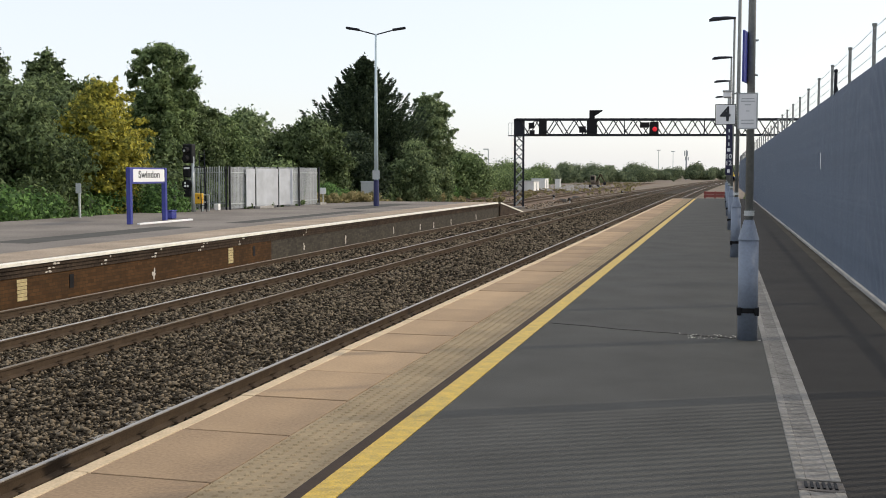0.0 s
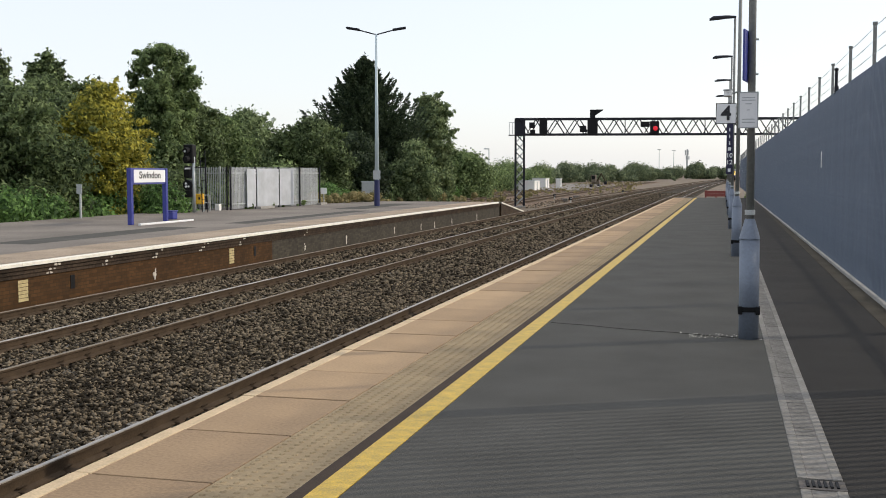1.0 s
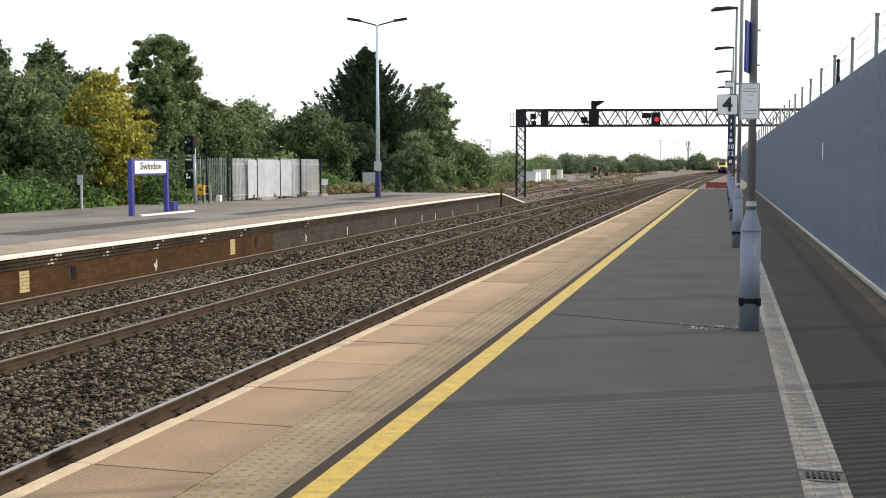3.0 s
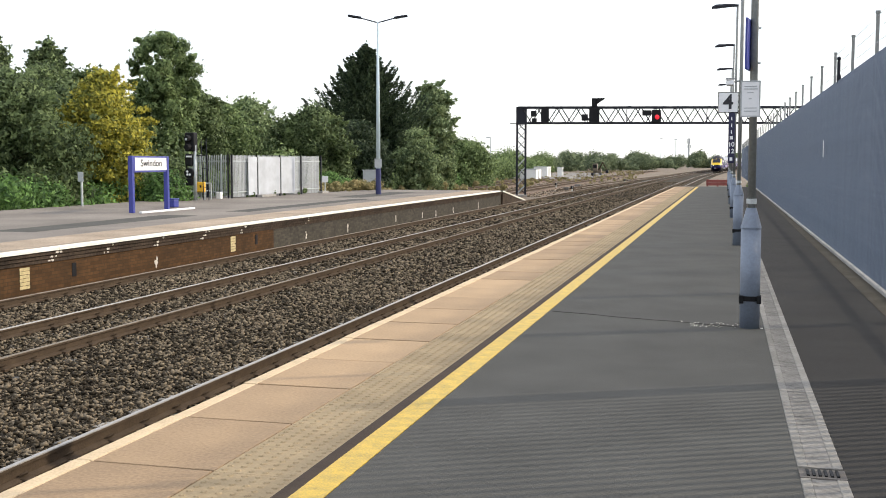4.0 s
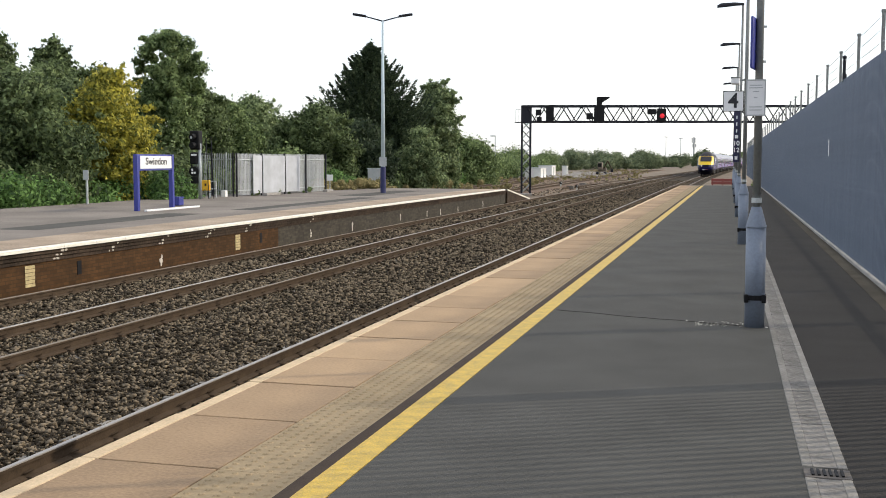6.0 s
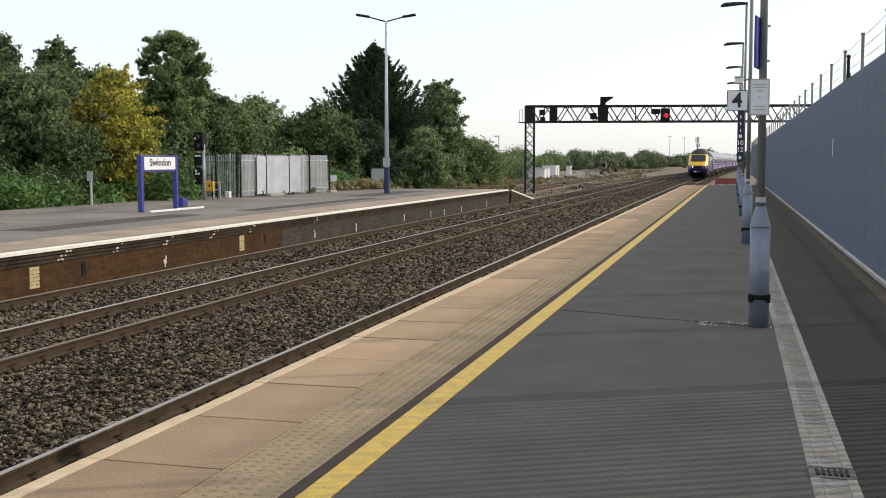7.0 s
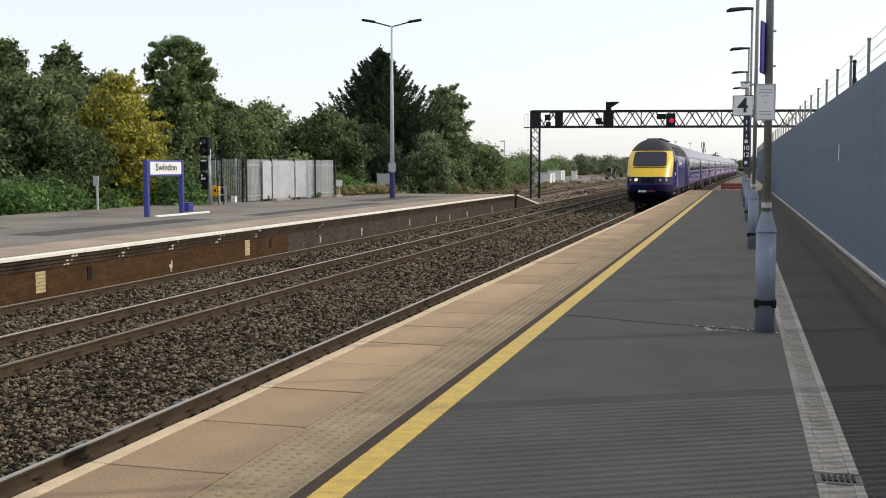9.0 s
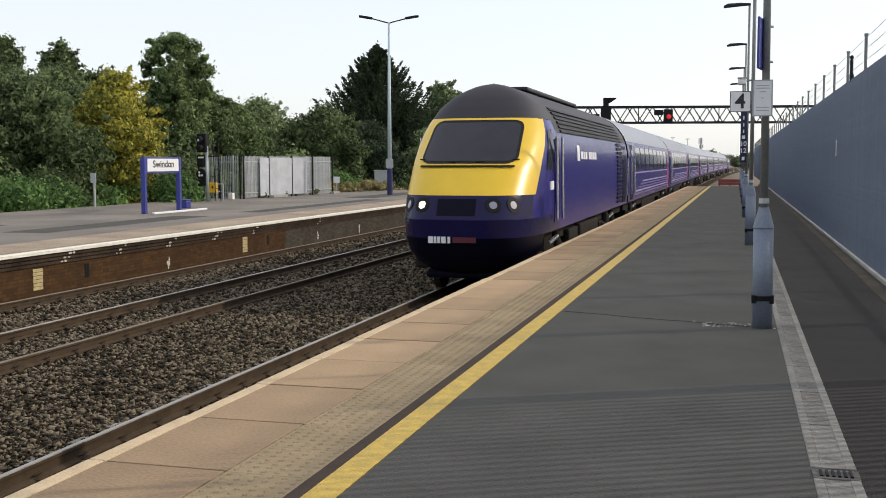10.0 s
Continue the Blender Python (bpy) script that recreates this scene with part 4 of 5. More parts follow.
def tree(seed, x, y, height, width, material, label, low=0.12, count=14000, size=0.16, shape="round", clumps=46):
    rng = np.random.default_rng(seed)
    e = empty("tree", pose(x, y, -1.1), label, "tree")
    H = height + 1.1
    b = B()
    p = Vector((0, 0, 0))
    for k in range(5):
        q = Vector((rng.normal() * 0.12, rng.normal() * 0.12, H * 0.17 * (k + 1)))
        tube(b, p, q, 0.03 * H * (1 - k * 0.18) * 0.7, 0.03 * H * (1 - (k + 1) * 0.18) * 0.7, 8)
        p = q
    for k in range(9):
        a, z = rng.uniform(0, 6.28), H * rng.uniform(0.25, 0.75)
        tube(b, (0, 0, z), (math.cos(a) * width * 0.22, math.sin(a) * width * 0.22, z + H * 0.08), 0.006 * H, 0.002 * H, 6)
    part("trunk", b, BARK, e)
    blobs = []
    while len(blobs) < clumps:
        t = rng.random() ** 0.9
        if shape == "birch":
            rad = width / 2 * (1.0 if t < 0.86 else 1 - 0.45 * ((t - 0.86) / 0.14) ** 1.4) * rng.uniform(0.85, 1.05)
            size_b = width * 0.085 * rng.uniform(0.5, 1.5)
        elif shape == "tall":
            rad = width / 2 * (0.45 + 0.55 * math.sin(math.pi * min(1, 0.12 + t * 0.95)))
            size_b = width * 0.115 * rng.uniform(0.5, 1.5)
        else:
            rad = width / 2 * math.sqrt(max(0.05, 1 - (2 * t - 0.85) ** 2 / 1.4))
            size_b = width * 0.12 * rng.uniform(0.5, 1.5)
        a, k = rng.uniform(0, 6.28), rng.random() ** 0.4
        rr = max(0.0, rad - size_b * 0.6) * k
        blobs.append((math.cos(a) * rr, math.sin(a) * rr, H * (low + (1 - low) * t) - size_b * 0.7, size_b))
    # loose sprays that break the outline
    for _ in range(40):
        t = 0.35 + 0.65 * rng.random()
        a = rng.uniform(0, 6.28)
        flat = 0.80 if shape == "birch" else math.sqrt(max(0.02, 1 - (2 * t - 0.85) ** 2 / 1.42))
        rr = width / 2 * flat * rng.uniform(0.85, 1.08) * (1 if shape == "round" else 0.86)
        s = width * rng.uniform(0.022, 0.06)
        for step in range(3):
            blobs.append((math.cos(a) * (rr + s * step), math.sin(a) * (rr + s * step), H * (low + (1 - low) * t) - s + s * step * rng.uniform(-0.5, 1.1), s * (1 - 0.25 * step)))
    q, f = leaves(rng, blobs, count, size)
    o = new("crown", leaf_mesh("crown", q, f, material))
    o.parent = e
    return e


def cypress(seed, x, y, height, width, label, count=620):
    """A pointed evergreen: tiers of boughs whose tips stand clear of the outline."""
    rng = np.random.default_rng(seed)
    e = empty("tree", pose(x, y, -1.1), label, "tree")
    H = height + 1.1
    part("trunk", tube(B(), (0, 0, 0), (0, 0, H * 0.96), 0.32, 0.04, 10), BARK, e)
    quads = []
    for k in range(count):
        t = (k + rng.random()) / count  # 0 at the foot, 1 at the tip
        t = 1 - (1 - t) ** 0.8
        out = width / 2 * min(1.0, ((1 - t) * 1.82) ** 0.88 if t > 0.45 else 1.0) * rng.uniform(0.62, 1.10) + 0.12
        a = rng.uniform(0, 6.283)
        z0 = 0.15 + (H - 0.75) * t
        n = int(90 + 300 * out / width)
        w = rng.random(n) ** 0.55
        r = out * w
        side = rng.normal(size=n) * (0.06 + 0.20 * out * (1.05 - w))
        # boughs droop, then sweep up to a point
        z = z0 + out * (-0.18 * np.sin(w * 3.0) + 0.42 * w ** 3) + rng.normal(size=n) * 0.30 * (1.15 - w)
        c = np.stack([math.cos(a) * r - math.sin(a) * side, math.sin(a) * r + math.cos(a) * side, z], 1)
        d = np.array([math.cos(a), math.sin(a), 0.55])
        u = d + rng.normal(size=(n, 3)) * 0.55
        u /= np.linalg.norm(u, axis=1, keepdims=True)
        v = np.cross(u, (0, 0, 1) + rng.normal(size=(n, 3)) * 0.6)
        v /= np.linalg.norm(v, axis=1, keepdims=True) + 1e-6
        sz = rng.uniform(0.06, 0.17, n)[:, None]
        quads.append(np.stack([c - u * sz - v * sz * 0.5, c + u * sz * 1.4, c - u * sz * 0.6 + v * sz * 0.6], 1).reshape(-1, 3))
    q = np.concatenate(quads)
    o = new("crown", leaf_mesh("crown", q, np.arange(len(q)).reshape(-1, 3), LEAF_CONIFER))
    o.parent = e
    return e


def build_trees():
    def spot(ratio, dist):
        y = dist / math.sqrt(1 + ratio ** 2)
        return ratio * y, y
    spec = [
        # ratio x/y, distance, height, width, leaves, label, low, count, size, shape
        (-0.81, 56, 6.5, 7.5, LEAF_DARK, "broad dark green tree behind the platform", 0.05, 15000, 0.17, "round"),
        (-0.735, 50, 5.5, 5.8, LEAF_DARK, "dense dark green tree behind the brambles", 0.05, 13000, 0.16, "round"),
        (-0.705, 62, 7.2, 6.4, LEAF_DARK, "tall full-crowned green tree behind the platform", 0.08, 13000, 0.18, "round"),
        (-0.627, 53, 5.9, 4.0, LEAF_YELLOW, "yellowing broad-leaved tree in early autumn colour", 0.08, 15000, 0.15, "round"),
        (-0.640, 66, 7.1, 4.6, LEAF_DARK, "green tree showing above the yellowing one", 0.08, 9000, 0.17, "round"),
        (-0.557, 64, 9.0, 4.15, LEAF_MID, "tall dark green birch with hanging sprays", 0.04, 19000, 0.16, "birch"),
        (-0.525, 68, 6.1, 4.6, LEAF_DARK, "dark green tree leaning against the birch", 0.04, 11000, 0.17, "round"),
        (-0.500, 71, 5.5, 5.4, LEAF_MID, "round-topped green tree behind the signal", 0.05, 12000, 0.18, "round"),
        (-0.466, 76, 5.9, 5.0, LEAF_PALE, "grey-green tree behind the compound", 0.05, 11000, 0.18, "round"),
        (-0.425, 78, 4.6, 6.2, LEAF_DARK, "spreading green tree behind the compound", 0.05, 13000, 0.19, "round"),
        (-0.392, 76, 5.4, 5.4, LEAF_DARK, "bushy green tree beside the cypress", 0.05, 13000, 0.19, "round"),
        (-0.352, 80, 4.6, 5.4, LEAF_CONIFER, "dark shrub in the shade of the cypress", 0.03, 11000, 0.18, "round"),
        (-0.312, 88, 5.3, 4.6, LEAF_CONIFER, "low dark conifer at the foot of the cypress", 0.04, 9000, 0.19, "round"),
        (-0.272, 96, 8.9, 5.0, LEAF_PALE, "tall oval pale green tree", 0.05, 17000, 0.20, "tall"),
        (-0.287, 84, 4.2, 3.6, LEAF_PALE, "pale green rounded shrub", 0.02, 7000, 0.16, "round"),
        (-0.692, 78, 9.9, 3.8, LEAF_DARK, "tall thin-crowned tree rising over the others", 0.35, 4600, 0.22, "tall"),
        (-0.765, 80, 10.3, 4.6, LEAF_DARK, "tall open-crowned dark tree", 0.35, 5200, 0.22, "tall"),
        (-0.668, 58, 5.9, 4.6, LEAF_DARK, "dark green tree beside the yellowing one", 0.05, 11000, 0.17, "round"),
        (-0.245, 120, 4.2, 8.0, LEAF_MID, "low spreading green tree", 0.02, 9000, 0.22, "round"),
    ]
    for k, (r, d, h, w, m, label, low, n, s, shape) in enumerate(spec):
        x, y = spot(r, d)
        tree(20 + k, x, y, h, w, m, label, low, int(n * 4.0), s * 0.57, shape, 190 if shape == "birch" else 110)
    x, y = spot(-0.338, 90)
    cypress(7, x, y, 11.8, 10.2, "huge dark pointed cypress")


build_trees()


def bush_row(seed, a, b, count, height, depth, material, label, per=420, size=0.15, name="bushes", base=-1.0):
    """A run of lumpy undergrowth from a to b."""
    rng = np.random.default_rng(seed)
    blobs = []
    for _ in range(count):
        t = rng.random()
        h = height * (0.28 + 0.72 * rng.random() ** 1.7)
        s = h * rng.uniform(0.35, 0.6)
        off = rng.uniform(-0.5, 0.5) * depth
        blobs.append((a[0] + (b[0] - a[0]) * t + off, a[1] + (b[1] - a[1]) * t + rng.uniform(-1, 1), base + max(0.1, h - s * 0.8) * rng.uniform(0.4, 1), s))
    q, f = leaves(rng, blobs, int(count * per * 2.0), size * 0.72, 0.0)
    return tagged(new(name, leaf_mesh(name, q, f, material)), label, "bushes", "", "stuff")


def build_bushes():
    bush_row(1, (-31, 26), (-26.5, 46), 60, 2.9, 4, LEAF_BRIGHT, "bright green bramble bank behind the platform", 500, 0.12)
    bush_row(2, (-33, 28), (-28, 52), 60, 4.4, 4, LEAF_DARK, "dark undergrowth below the trees", 400, 0.16)
    bush_row(3, (-30, 50), (-27, 80), 60, 3.6, 5, LEAF_MID, "green undergrowth behind the compound", 400, 0.17)
    bush_row(4, (-25.5, 62), (-25.5, 92), 50, 2.0, 3, LEAF_PALE, "pale weeds and young shrubs beside the platform end", 350, 0.13)
    bush_row(12, (-27.5, 66), (-30, 118), 60, 2.3, 4, LEAF_BRIGHT, "fresh green shrubs along the boundary", 320, 0.15)
    bush_row(13, (-24.5, 72), (-26.5, 110), 60, 0.8, 4, GRASS, "straw-coloured verge grass", 160, 0.10, "grass")
    bush_row(14, (-20, 140), (-30, 330), 260, 0.28, 16, GRASS, "rough dry grass between the sidings", 50, 0.20, "grass")
    bush_row(5, (-30, 92), (-37, 150), 70, 3.1, 8, LEAF_MID, "green scrub along the cutting", 320, 0.22)
    bush_row(6, (-38, 150), (-52, 290), 110, 5.5, 16, LEAF_MID, "distant green scrub beside the line", 520, 0.22)
    bush_row(7, (-60, 290), (-30, 430), 90, 7.0, 30, LEAF_FAR, "distant belt of trees", 480, 0.36, "far_woods")
    bush_row(8, (-120, 420), (60, 640), 120, 8.2, 40, LEAF_FAR, "far wooded skyline", 460, 0.55, "far_woods")
    bush_row(9, (5.0, 88), (16, 230), 60, 3.4, 6, LEAF_MID, "green scrub beyond the platform end", 260, 0.24)
    bush_row(10, (-22, 86), (-30, 160), 90, 0.5, 9, GRASS, "dry grass along the trackside", 120, 0.11, "grass")
    bush_row(11, (-24.6, 59.5), (-22.2, 68), 46, 0.85, 2.4, GRASS, "dry straw-coloured grass behind the platform", 200, 0.10, "grass", OPP_Z)
    bush_row(15, (-25.6, 59.5), (-24.0, 68), 34, 1.25, 1.6, LEAF_BRIGHT, "fresh green weeds behind the platform", 260, 0.12, "weeds", OPP_Z)
    bush_row(16, (-24.4, 69), (-25.2, 92), 60, 1.0, 3, GRASS, "tall dry grass beyond the platform end", 200, 0.11, "grass", -0.7)
    bush_row(17, (-23.6, 50.5), (-22.7, 57.5), 7, 0.42, 0.3, LEAF_MID, "small weeds at the foot of the compound fence", 130, 0.07, "weeds", OPP_Z)


build_bushes()


# ---- distance ----
def build_distance():
    for x, y, w, d, h in ((-29.9, 170, 2.6, 5.0, 1.6), (-31.0, 188, 2.4, 4.0, 1.9), (-29.0, 196, 0.9, 1.6, 1.8)):
        e = empty("trackside_hut", pose(x, y, -1.1), "small white trackside hut", "hut", "trackside huts")
        part("body", box(B(), -w / 2, w / 2, -d / 2, d / 2, 0, h, 0.03), WHITE_HUT, e)
        part("roof", box(B(), -w / 2 - 0.1, w / 2 + 0.1, -d / 2 - 0.1, d / 2 + 0.1, h + 0.002, h + 0.1, 0.02), PALE_STEEL, e)
        part("door", box(B(), w / 2 + 0.001, w / 2 + 0.03, -0.5, 0.4, 0.05, h - 0.2), GREY_BOX, e)
    for x, y, h in ((-37, 660, 17), (-28, 650, 16)):
        e = empty("light_mast", pose(x, y, -1.1), "slender far-off yard lighting mast", "mast", "yard masts")
        part("shaft", tube(B(), (0, 0, 0), (0, 0, h), 0.22, 0.14, 8), PALE_STEEL, e)
        part("lamp_ring", box(B(), -1.1, 1.1, -0.4, 0.4, h, h + 0.4), PALE_STEEL, e)
    e = empty("telecom_tower", pose(-17.5, 560, -1.1), "distant telecom tower with a cluster of antennas", "tower")
    part("shaft", tube(B(), (0, 0, 0), (0, 0, 15), 0.5, 0.35, 8), GREY_BOX, e)
    for k in range(6):
        a = k * 1.047
        part("antenna", box(B(), math.cos(a) * 0.9 - 0.25, math.cos(a) * 0.9 + 0.25, math.sin(a) * 0.9 - 0.2, math.sin(a) * 0.9 + 0.2, 12.0 if k % 2 else 9.8, 14.6 if k % 2 else 11.5), GREY_BOX, e)
    e = empty("lamp_post", pose(-32.2, 150, -1.1), "thin pale lamp post among the scrub", "lamp post")
    part("shaft", tube(B(), (0, 0, 0), (0, 0, 6.2), 0.10, 0.07, 8), PALE_STEEL, e)
    part("lantern", box(B(), -0.7, 0.05, -0.1, 0.1, 6.2, 6.36, 0.03), PALE_STEEL, e)
    e = empty("gabled_shed", pose(-30, 420, -1.1), "distant pale shed with a pitched roof", "shed")
    part("wall", box(B(), -4, 4, -3, 3, 0, 2.4), WHITE_HUT, e)
    r = B()
    sweep(r, [(-4.4, 2.4), (4.4, 2.4), (0.0, 4.6)], [(0, -3.3, 0), (0, 3.3, 0)])
    part("roof", r, PALE_STEEL, e)
    e = empty("track_machine", pose(-24.5, 215, -1.0), "small rusty excavator standing beside the tracks", "machine")
    for x in (-0.75, 0.75):
        part("crawler", box(B(), x - 0.22, x + 0.22, -1.3, 1.3, 0.0, 0.55, 0.15), DARK_STEEL, e)
    part("cab", box(B(), -0.75, 0.15, -0.7, 0.8, 0.95, 2.4, 0.1), RUST_TOP, e, "rusty orange cab")
    part("cab_window", box(B(), -0.65, 0.05, -0.72, -0.701, 1.5, 2.2), BLACK, e)
    part("engine_deck", box(B(), -0.75, 0.85, 0.0, 1.5, 0.60, 1.35, 0.1), RUST_TOP, e)
    part("boom", tube(B(), (0.45, -0.2, 1.2), (1.3, -1.2, 2.7), 0.12), RUST, e)
    part("dipper", tube(B(), (1.3, -1.2, 2.7), (2.2, -1.8, 1.1), 0.10), RUST, e)
    part("bucket", box(B(), 1.95, 2.5, -2.1, -1.5, 0.5, 1.1, 0.1), DARK_STEEL, e)
    for x, y in ((-14.8, 104), (-13.2, 152), (-15.5, 118)):
        e = empty("point_motor", pose(x, y, BED_Z), "grey point machine beside the rails", "point machine", "point machines")
        part("case", box(B(), -0.3, 0.3, -0.45, 0.45, 0, 0.3, 0.04), CONCRETE_DARK, e)
        part("rod", tube(B(), (0.3, 0, 0.15), (1.6, 0, 0.15), 0.03, n=6), RUST, e)
    for x, y in ((-13.4, 98), (-17.0, 112), (-12.4, 140)):
        e = empty("ground_signal", pose(x, y, BED_Z), "small black ground signal beside the track", "signal", "ground signals")
        part("post", tube(B(), (0, 0, 0), (0, 0, 0.3), 0.05, n=8), PALE_STEEL, e)
        part("head", box(B(), -0.14, 0.14, -0.10, 0.10, 0.3, 0.56, 0.04), BLACK, e)
        part("lens", tube(B(), (0.05, -0.115, 0.44), (0.05, -0.101, 0.44), 0.05, n=8), WHITE, e)


build_distance()


# ---- the train ----
TRAIN_BLUE = mat("glossy indigo train paint", (0.026, 0.022, 0.170), 0.24, 0.0, var=0.15, scale=0.7, fine=15, bump=0.0)
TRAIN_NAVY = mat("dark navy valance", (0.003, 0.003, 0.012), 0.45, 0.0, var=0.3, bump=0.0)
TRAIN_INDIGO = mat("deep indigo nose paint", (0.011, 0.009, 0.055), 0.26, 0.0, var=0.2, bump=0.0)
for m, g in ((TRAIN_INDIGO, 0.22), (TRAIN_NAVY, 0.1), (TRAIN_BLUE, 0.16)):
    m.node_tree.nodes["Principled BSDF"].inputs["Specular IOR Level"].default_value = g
TRAIN_YELLOW = mat("warning yellow paint", (0.80, 0.52, 0.02), 0.32, 0.0, var=0.1, scale=2, bump=0.0)
TRAIN_ROOF = mat("dark grey train roof", (0.024, 0.021, 0.028), 0.6, 0.1, var=0.3, scale=2, bump=0.05)
COACH_ROOF = mat("silver-grey coach roof", (0.27, 0.27, 0.31), 0.36, 0.4, var=0.2, scale=1, bump=0.05)
TRAIN_GLASS = mat("dark tinted glass", (0.010, 0.010, 0.015), 0.10, 0.0, var=0.1, bump=0.0, gloss=0.12)
SCREEN_GLASS = mat("grey windscreen glass", (0.030, 0.029, 0.040), 0.18, 0.0, var=0.3, scale=2, bump=0.0, gloss=0.22)
PINK = mat("magenta door paint", (0.42, 0.05, 0.18), 0.35, var=0.15, bump=0.0)
PALE_LILAC = mat("pale lilac livery line", (0.42, 0.36, 0.62), 0.3, var=0.2, scale=0.6, bump=0.0)
VIOLET = mat("violet livery stripe", (0.17, 0.12, 0.38), 0.3, var=0.3, scale=0.6, bump=0.0)
UNDER = mat("grimy running gear", (0.035, 0.03, 0.026), 0.8, var=0.5, scale=4)
SILVER = mat("polished hand rail", (0.6, 0.6, 0.62), 0.25, 0.8, var=0.1)
LENS_OFF = mat("unlit headlamp lens", (0.30, 0.30, 0.36), 0.12, 0.2, var=0.1, bump=0)
LENS_DIM = glow("dim marker lamp", (0.45, 0.43, 0.47), 0.06)

SIDE = [(0.42, 0.92), (0.6, 1.14), (0.8, 1.28), (1.1, 1.36), (1.6, 1.375), (2.4, 1.37), (2.8, 1.35), (3.1, 1.29), (3.35, 1.19), (3.6, 1.02), (3.82, 0.79), (3.98, 0.51), (4.08, 0.23), (4.12, 0.0)]
FRONT = [(0.42, 0.85), (0.6, 0.42), (0.8, 0.18), (1.1, 0.05), (1.45, 0.0), (1.85, 0.20), (2.47, 0.82), (3.0, 1.52), (3.35, 1.98), (3.6, 2.24), (3.82, 2.50), (3.98, 2.76), (4.08, 3.0), (4.12, 3.25)]


def table(rows, z):
    for (a, p), (b, q) in zip(rows, rows[1:]):
        if z <= b:
            return p + (q - p) * max(0.0, z - a) / (b - a)
    return rows[-1][1]


NOSE_END = 3.3


def nose_point(z, t, lift=0.0):
    """A point of the streamlined nose: z above the rail, t from -1 (one side) over 0 (front) to 1."""
    w, y0 = table(SIDE, z), table(FRONT, z)
    a, n = t * math.pi / 2, 3.4
    x = (w + lift) * math.copysign(abs(math.sin(a)) ** (2 / n), a)
    return Vector((x, NOSE_END - (NOSE_END - y0 + lift) * max(0.0, math.cos(a)) ** (2 / n), z))


def nose_patch(z0, z1, t0, t1, nz, nt, lift=0.0, at_x=None):
    """A piece of the nose's skin; at_x limits it by half width instead of t."""
    bm = B()
    rows = []
    for i in range(nz + 1):
        z = z0 + (z1 - z0) * i / nz
        row = []
        for j in range(nt + 1):
            t = t0 + (t1 - t0) * j / nt
            if at_x is not None:
                xx = at_x(z) * (2 * j / nt - 1) / (table(SIDE, z) + lift)
                t = math.asin(math.copysign(min(1, abs(xx)) ** 1.7, xx)) * 2 / math.pi
            row.append(bm.verts.new(nose_point(z, t, lift)))
        rows.append(row)
    for a, b in zip(rows, rows[1:]):
        for j in range(nt):
            bm.faces.new((a[j], a[j + 1], b[j + 1], b[j]))
    return bm


def side_shell(y0, y1, z0, z1, steps=10, lift=0.0):
    """Both flanks, or the roof, of a straight body between two heights."""
    bm = B()
    zs = [z0 + (z1 - z0) * i / steps for i in range(steps + 1)]
    pts = [(-(table(SIDE, z) + lift), z + (lift if z > 3.3 else 0)) for z in zs]
    for s in (1, -1):
        lo = [bm.verts.new((s * x, y0, z)) for x, z in pts]
        hi = [bm.verts.new((s * x, y1, z)) for x, z in pts]
        for i in range(steps):
            bm.faces.new((lo[i], lo[i + 1], hi[i + 1], hi[i]))
    return bm


def bogie(parent, y):
    g = part("bogie_frame", box(B(), -1.16, 1.16, y - 1.75, y + 1.75, 0.55, 0.82, 0.05), UNDER, parent, "grimy bogie frame")
    for s in (-1, 1):
        for d in (-1.3, 1.3):
            part("wheel", tube(B(), (s * 0.70, y + d, 0.51), (s * 0.82, y + d, 0.51), 0.51, n=24), UNDER, g)
            part("axle_box", box(B(), s * 1.12 - 0.14, s * 1.12 + 0.14, y + d - 0.2, y + d + 0.2, 0.40, 0.76, 0.05), UNDER, g)
            part("spring", tube(B(), (s * 1.17, y + d * 0.62, 0.60), (s * 1.17, y + d * 0.62, 1.02), 0.11, n=10), UNDER, g)
        part("damper", tube(B(), (s * 1.26, y - 0.6, 0.86), (s * 1.26, y + 0.5, 0.94), 0.05, n=8), SILVER, g)


def flat_on_side(s, y0, y1, z0, z1, lift=0.006):
    bm = B()
    n = 4
    zs = [z0 + (z1 - z0) * i / n for i in range(n + 1)]
    a = [bm.verts.new((s * (table(SIDE, z) + lift), y0, z)) for z in zs]
    b = [bm.verts.new((s * (table(SIDE, z) + lift), y1, z)) for z in zs]
    c = [bm.verts.new((s * (table(SIDE, z) - 0.03), y0, z)) for z in zs]
    d = [bm.verts.new((s * (table(SIDE, z) - 0.03), y1, z)) for z in zs]
    for i in range(n):
        bm.faces.new((a[i], a[i + 1], b[i + 1], b[i]))
        bm.faces.new((c[i], c[i + 1], a[i + 1], a[i]))
        bm.faces.new((b[i], b[i + 1], d[i + 1], d[i]))
    bm.faces.new((a[0], b[0], d[0], c[0]))
    bm.faces.new((a[n], b[n], d[n], c[n]))
    return bm


def screen_half(z, grow=0.0):
    """Half width of the windscreen at z, with rounded corners."""
    lo, hi, r = 2.52 - grow, 3.27 + grow, 0.12 + grow
    w = 0.895 + grow - 0.06 * (z - 2.5)
    d = max(0.0, r - min(z - lo, hi - z))
    return w - (r - math.sqrt(max(0.0, r * r - d * d)))


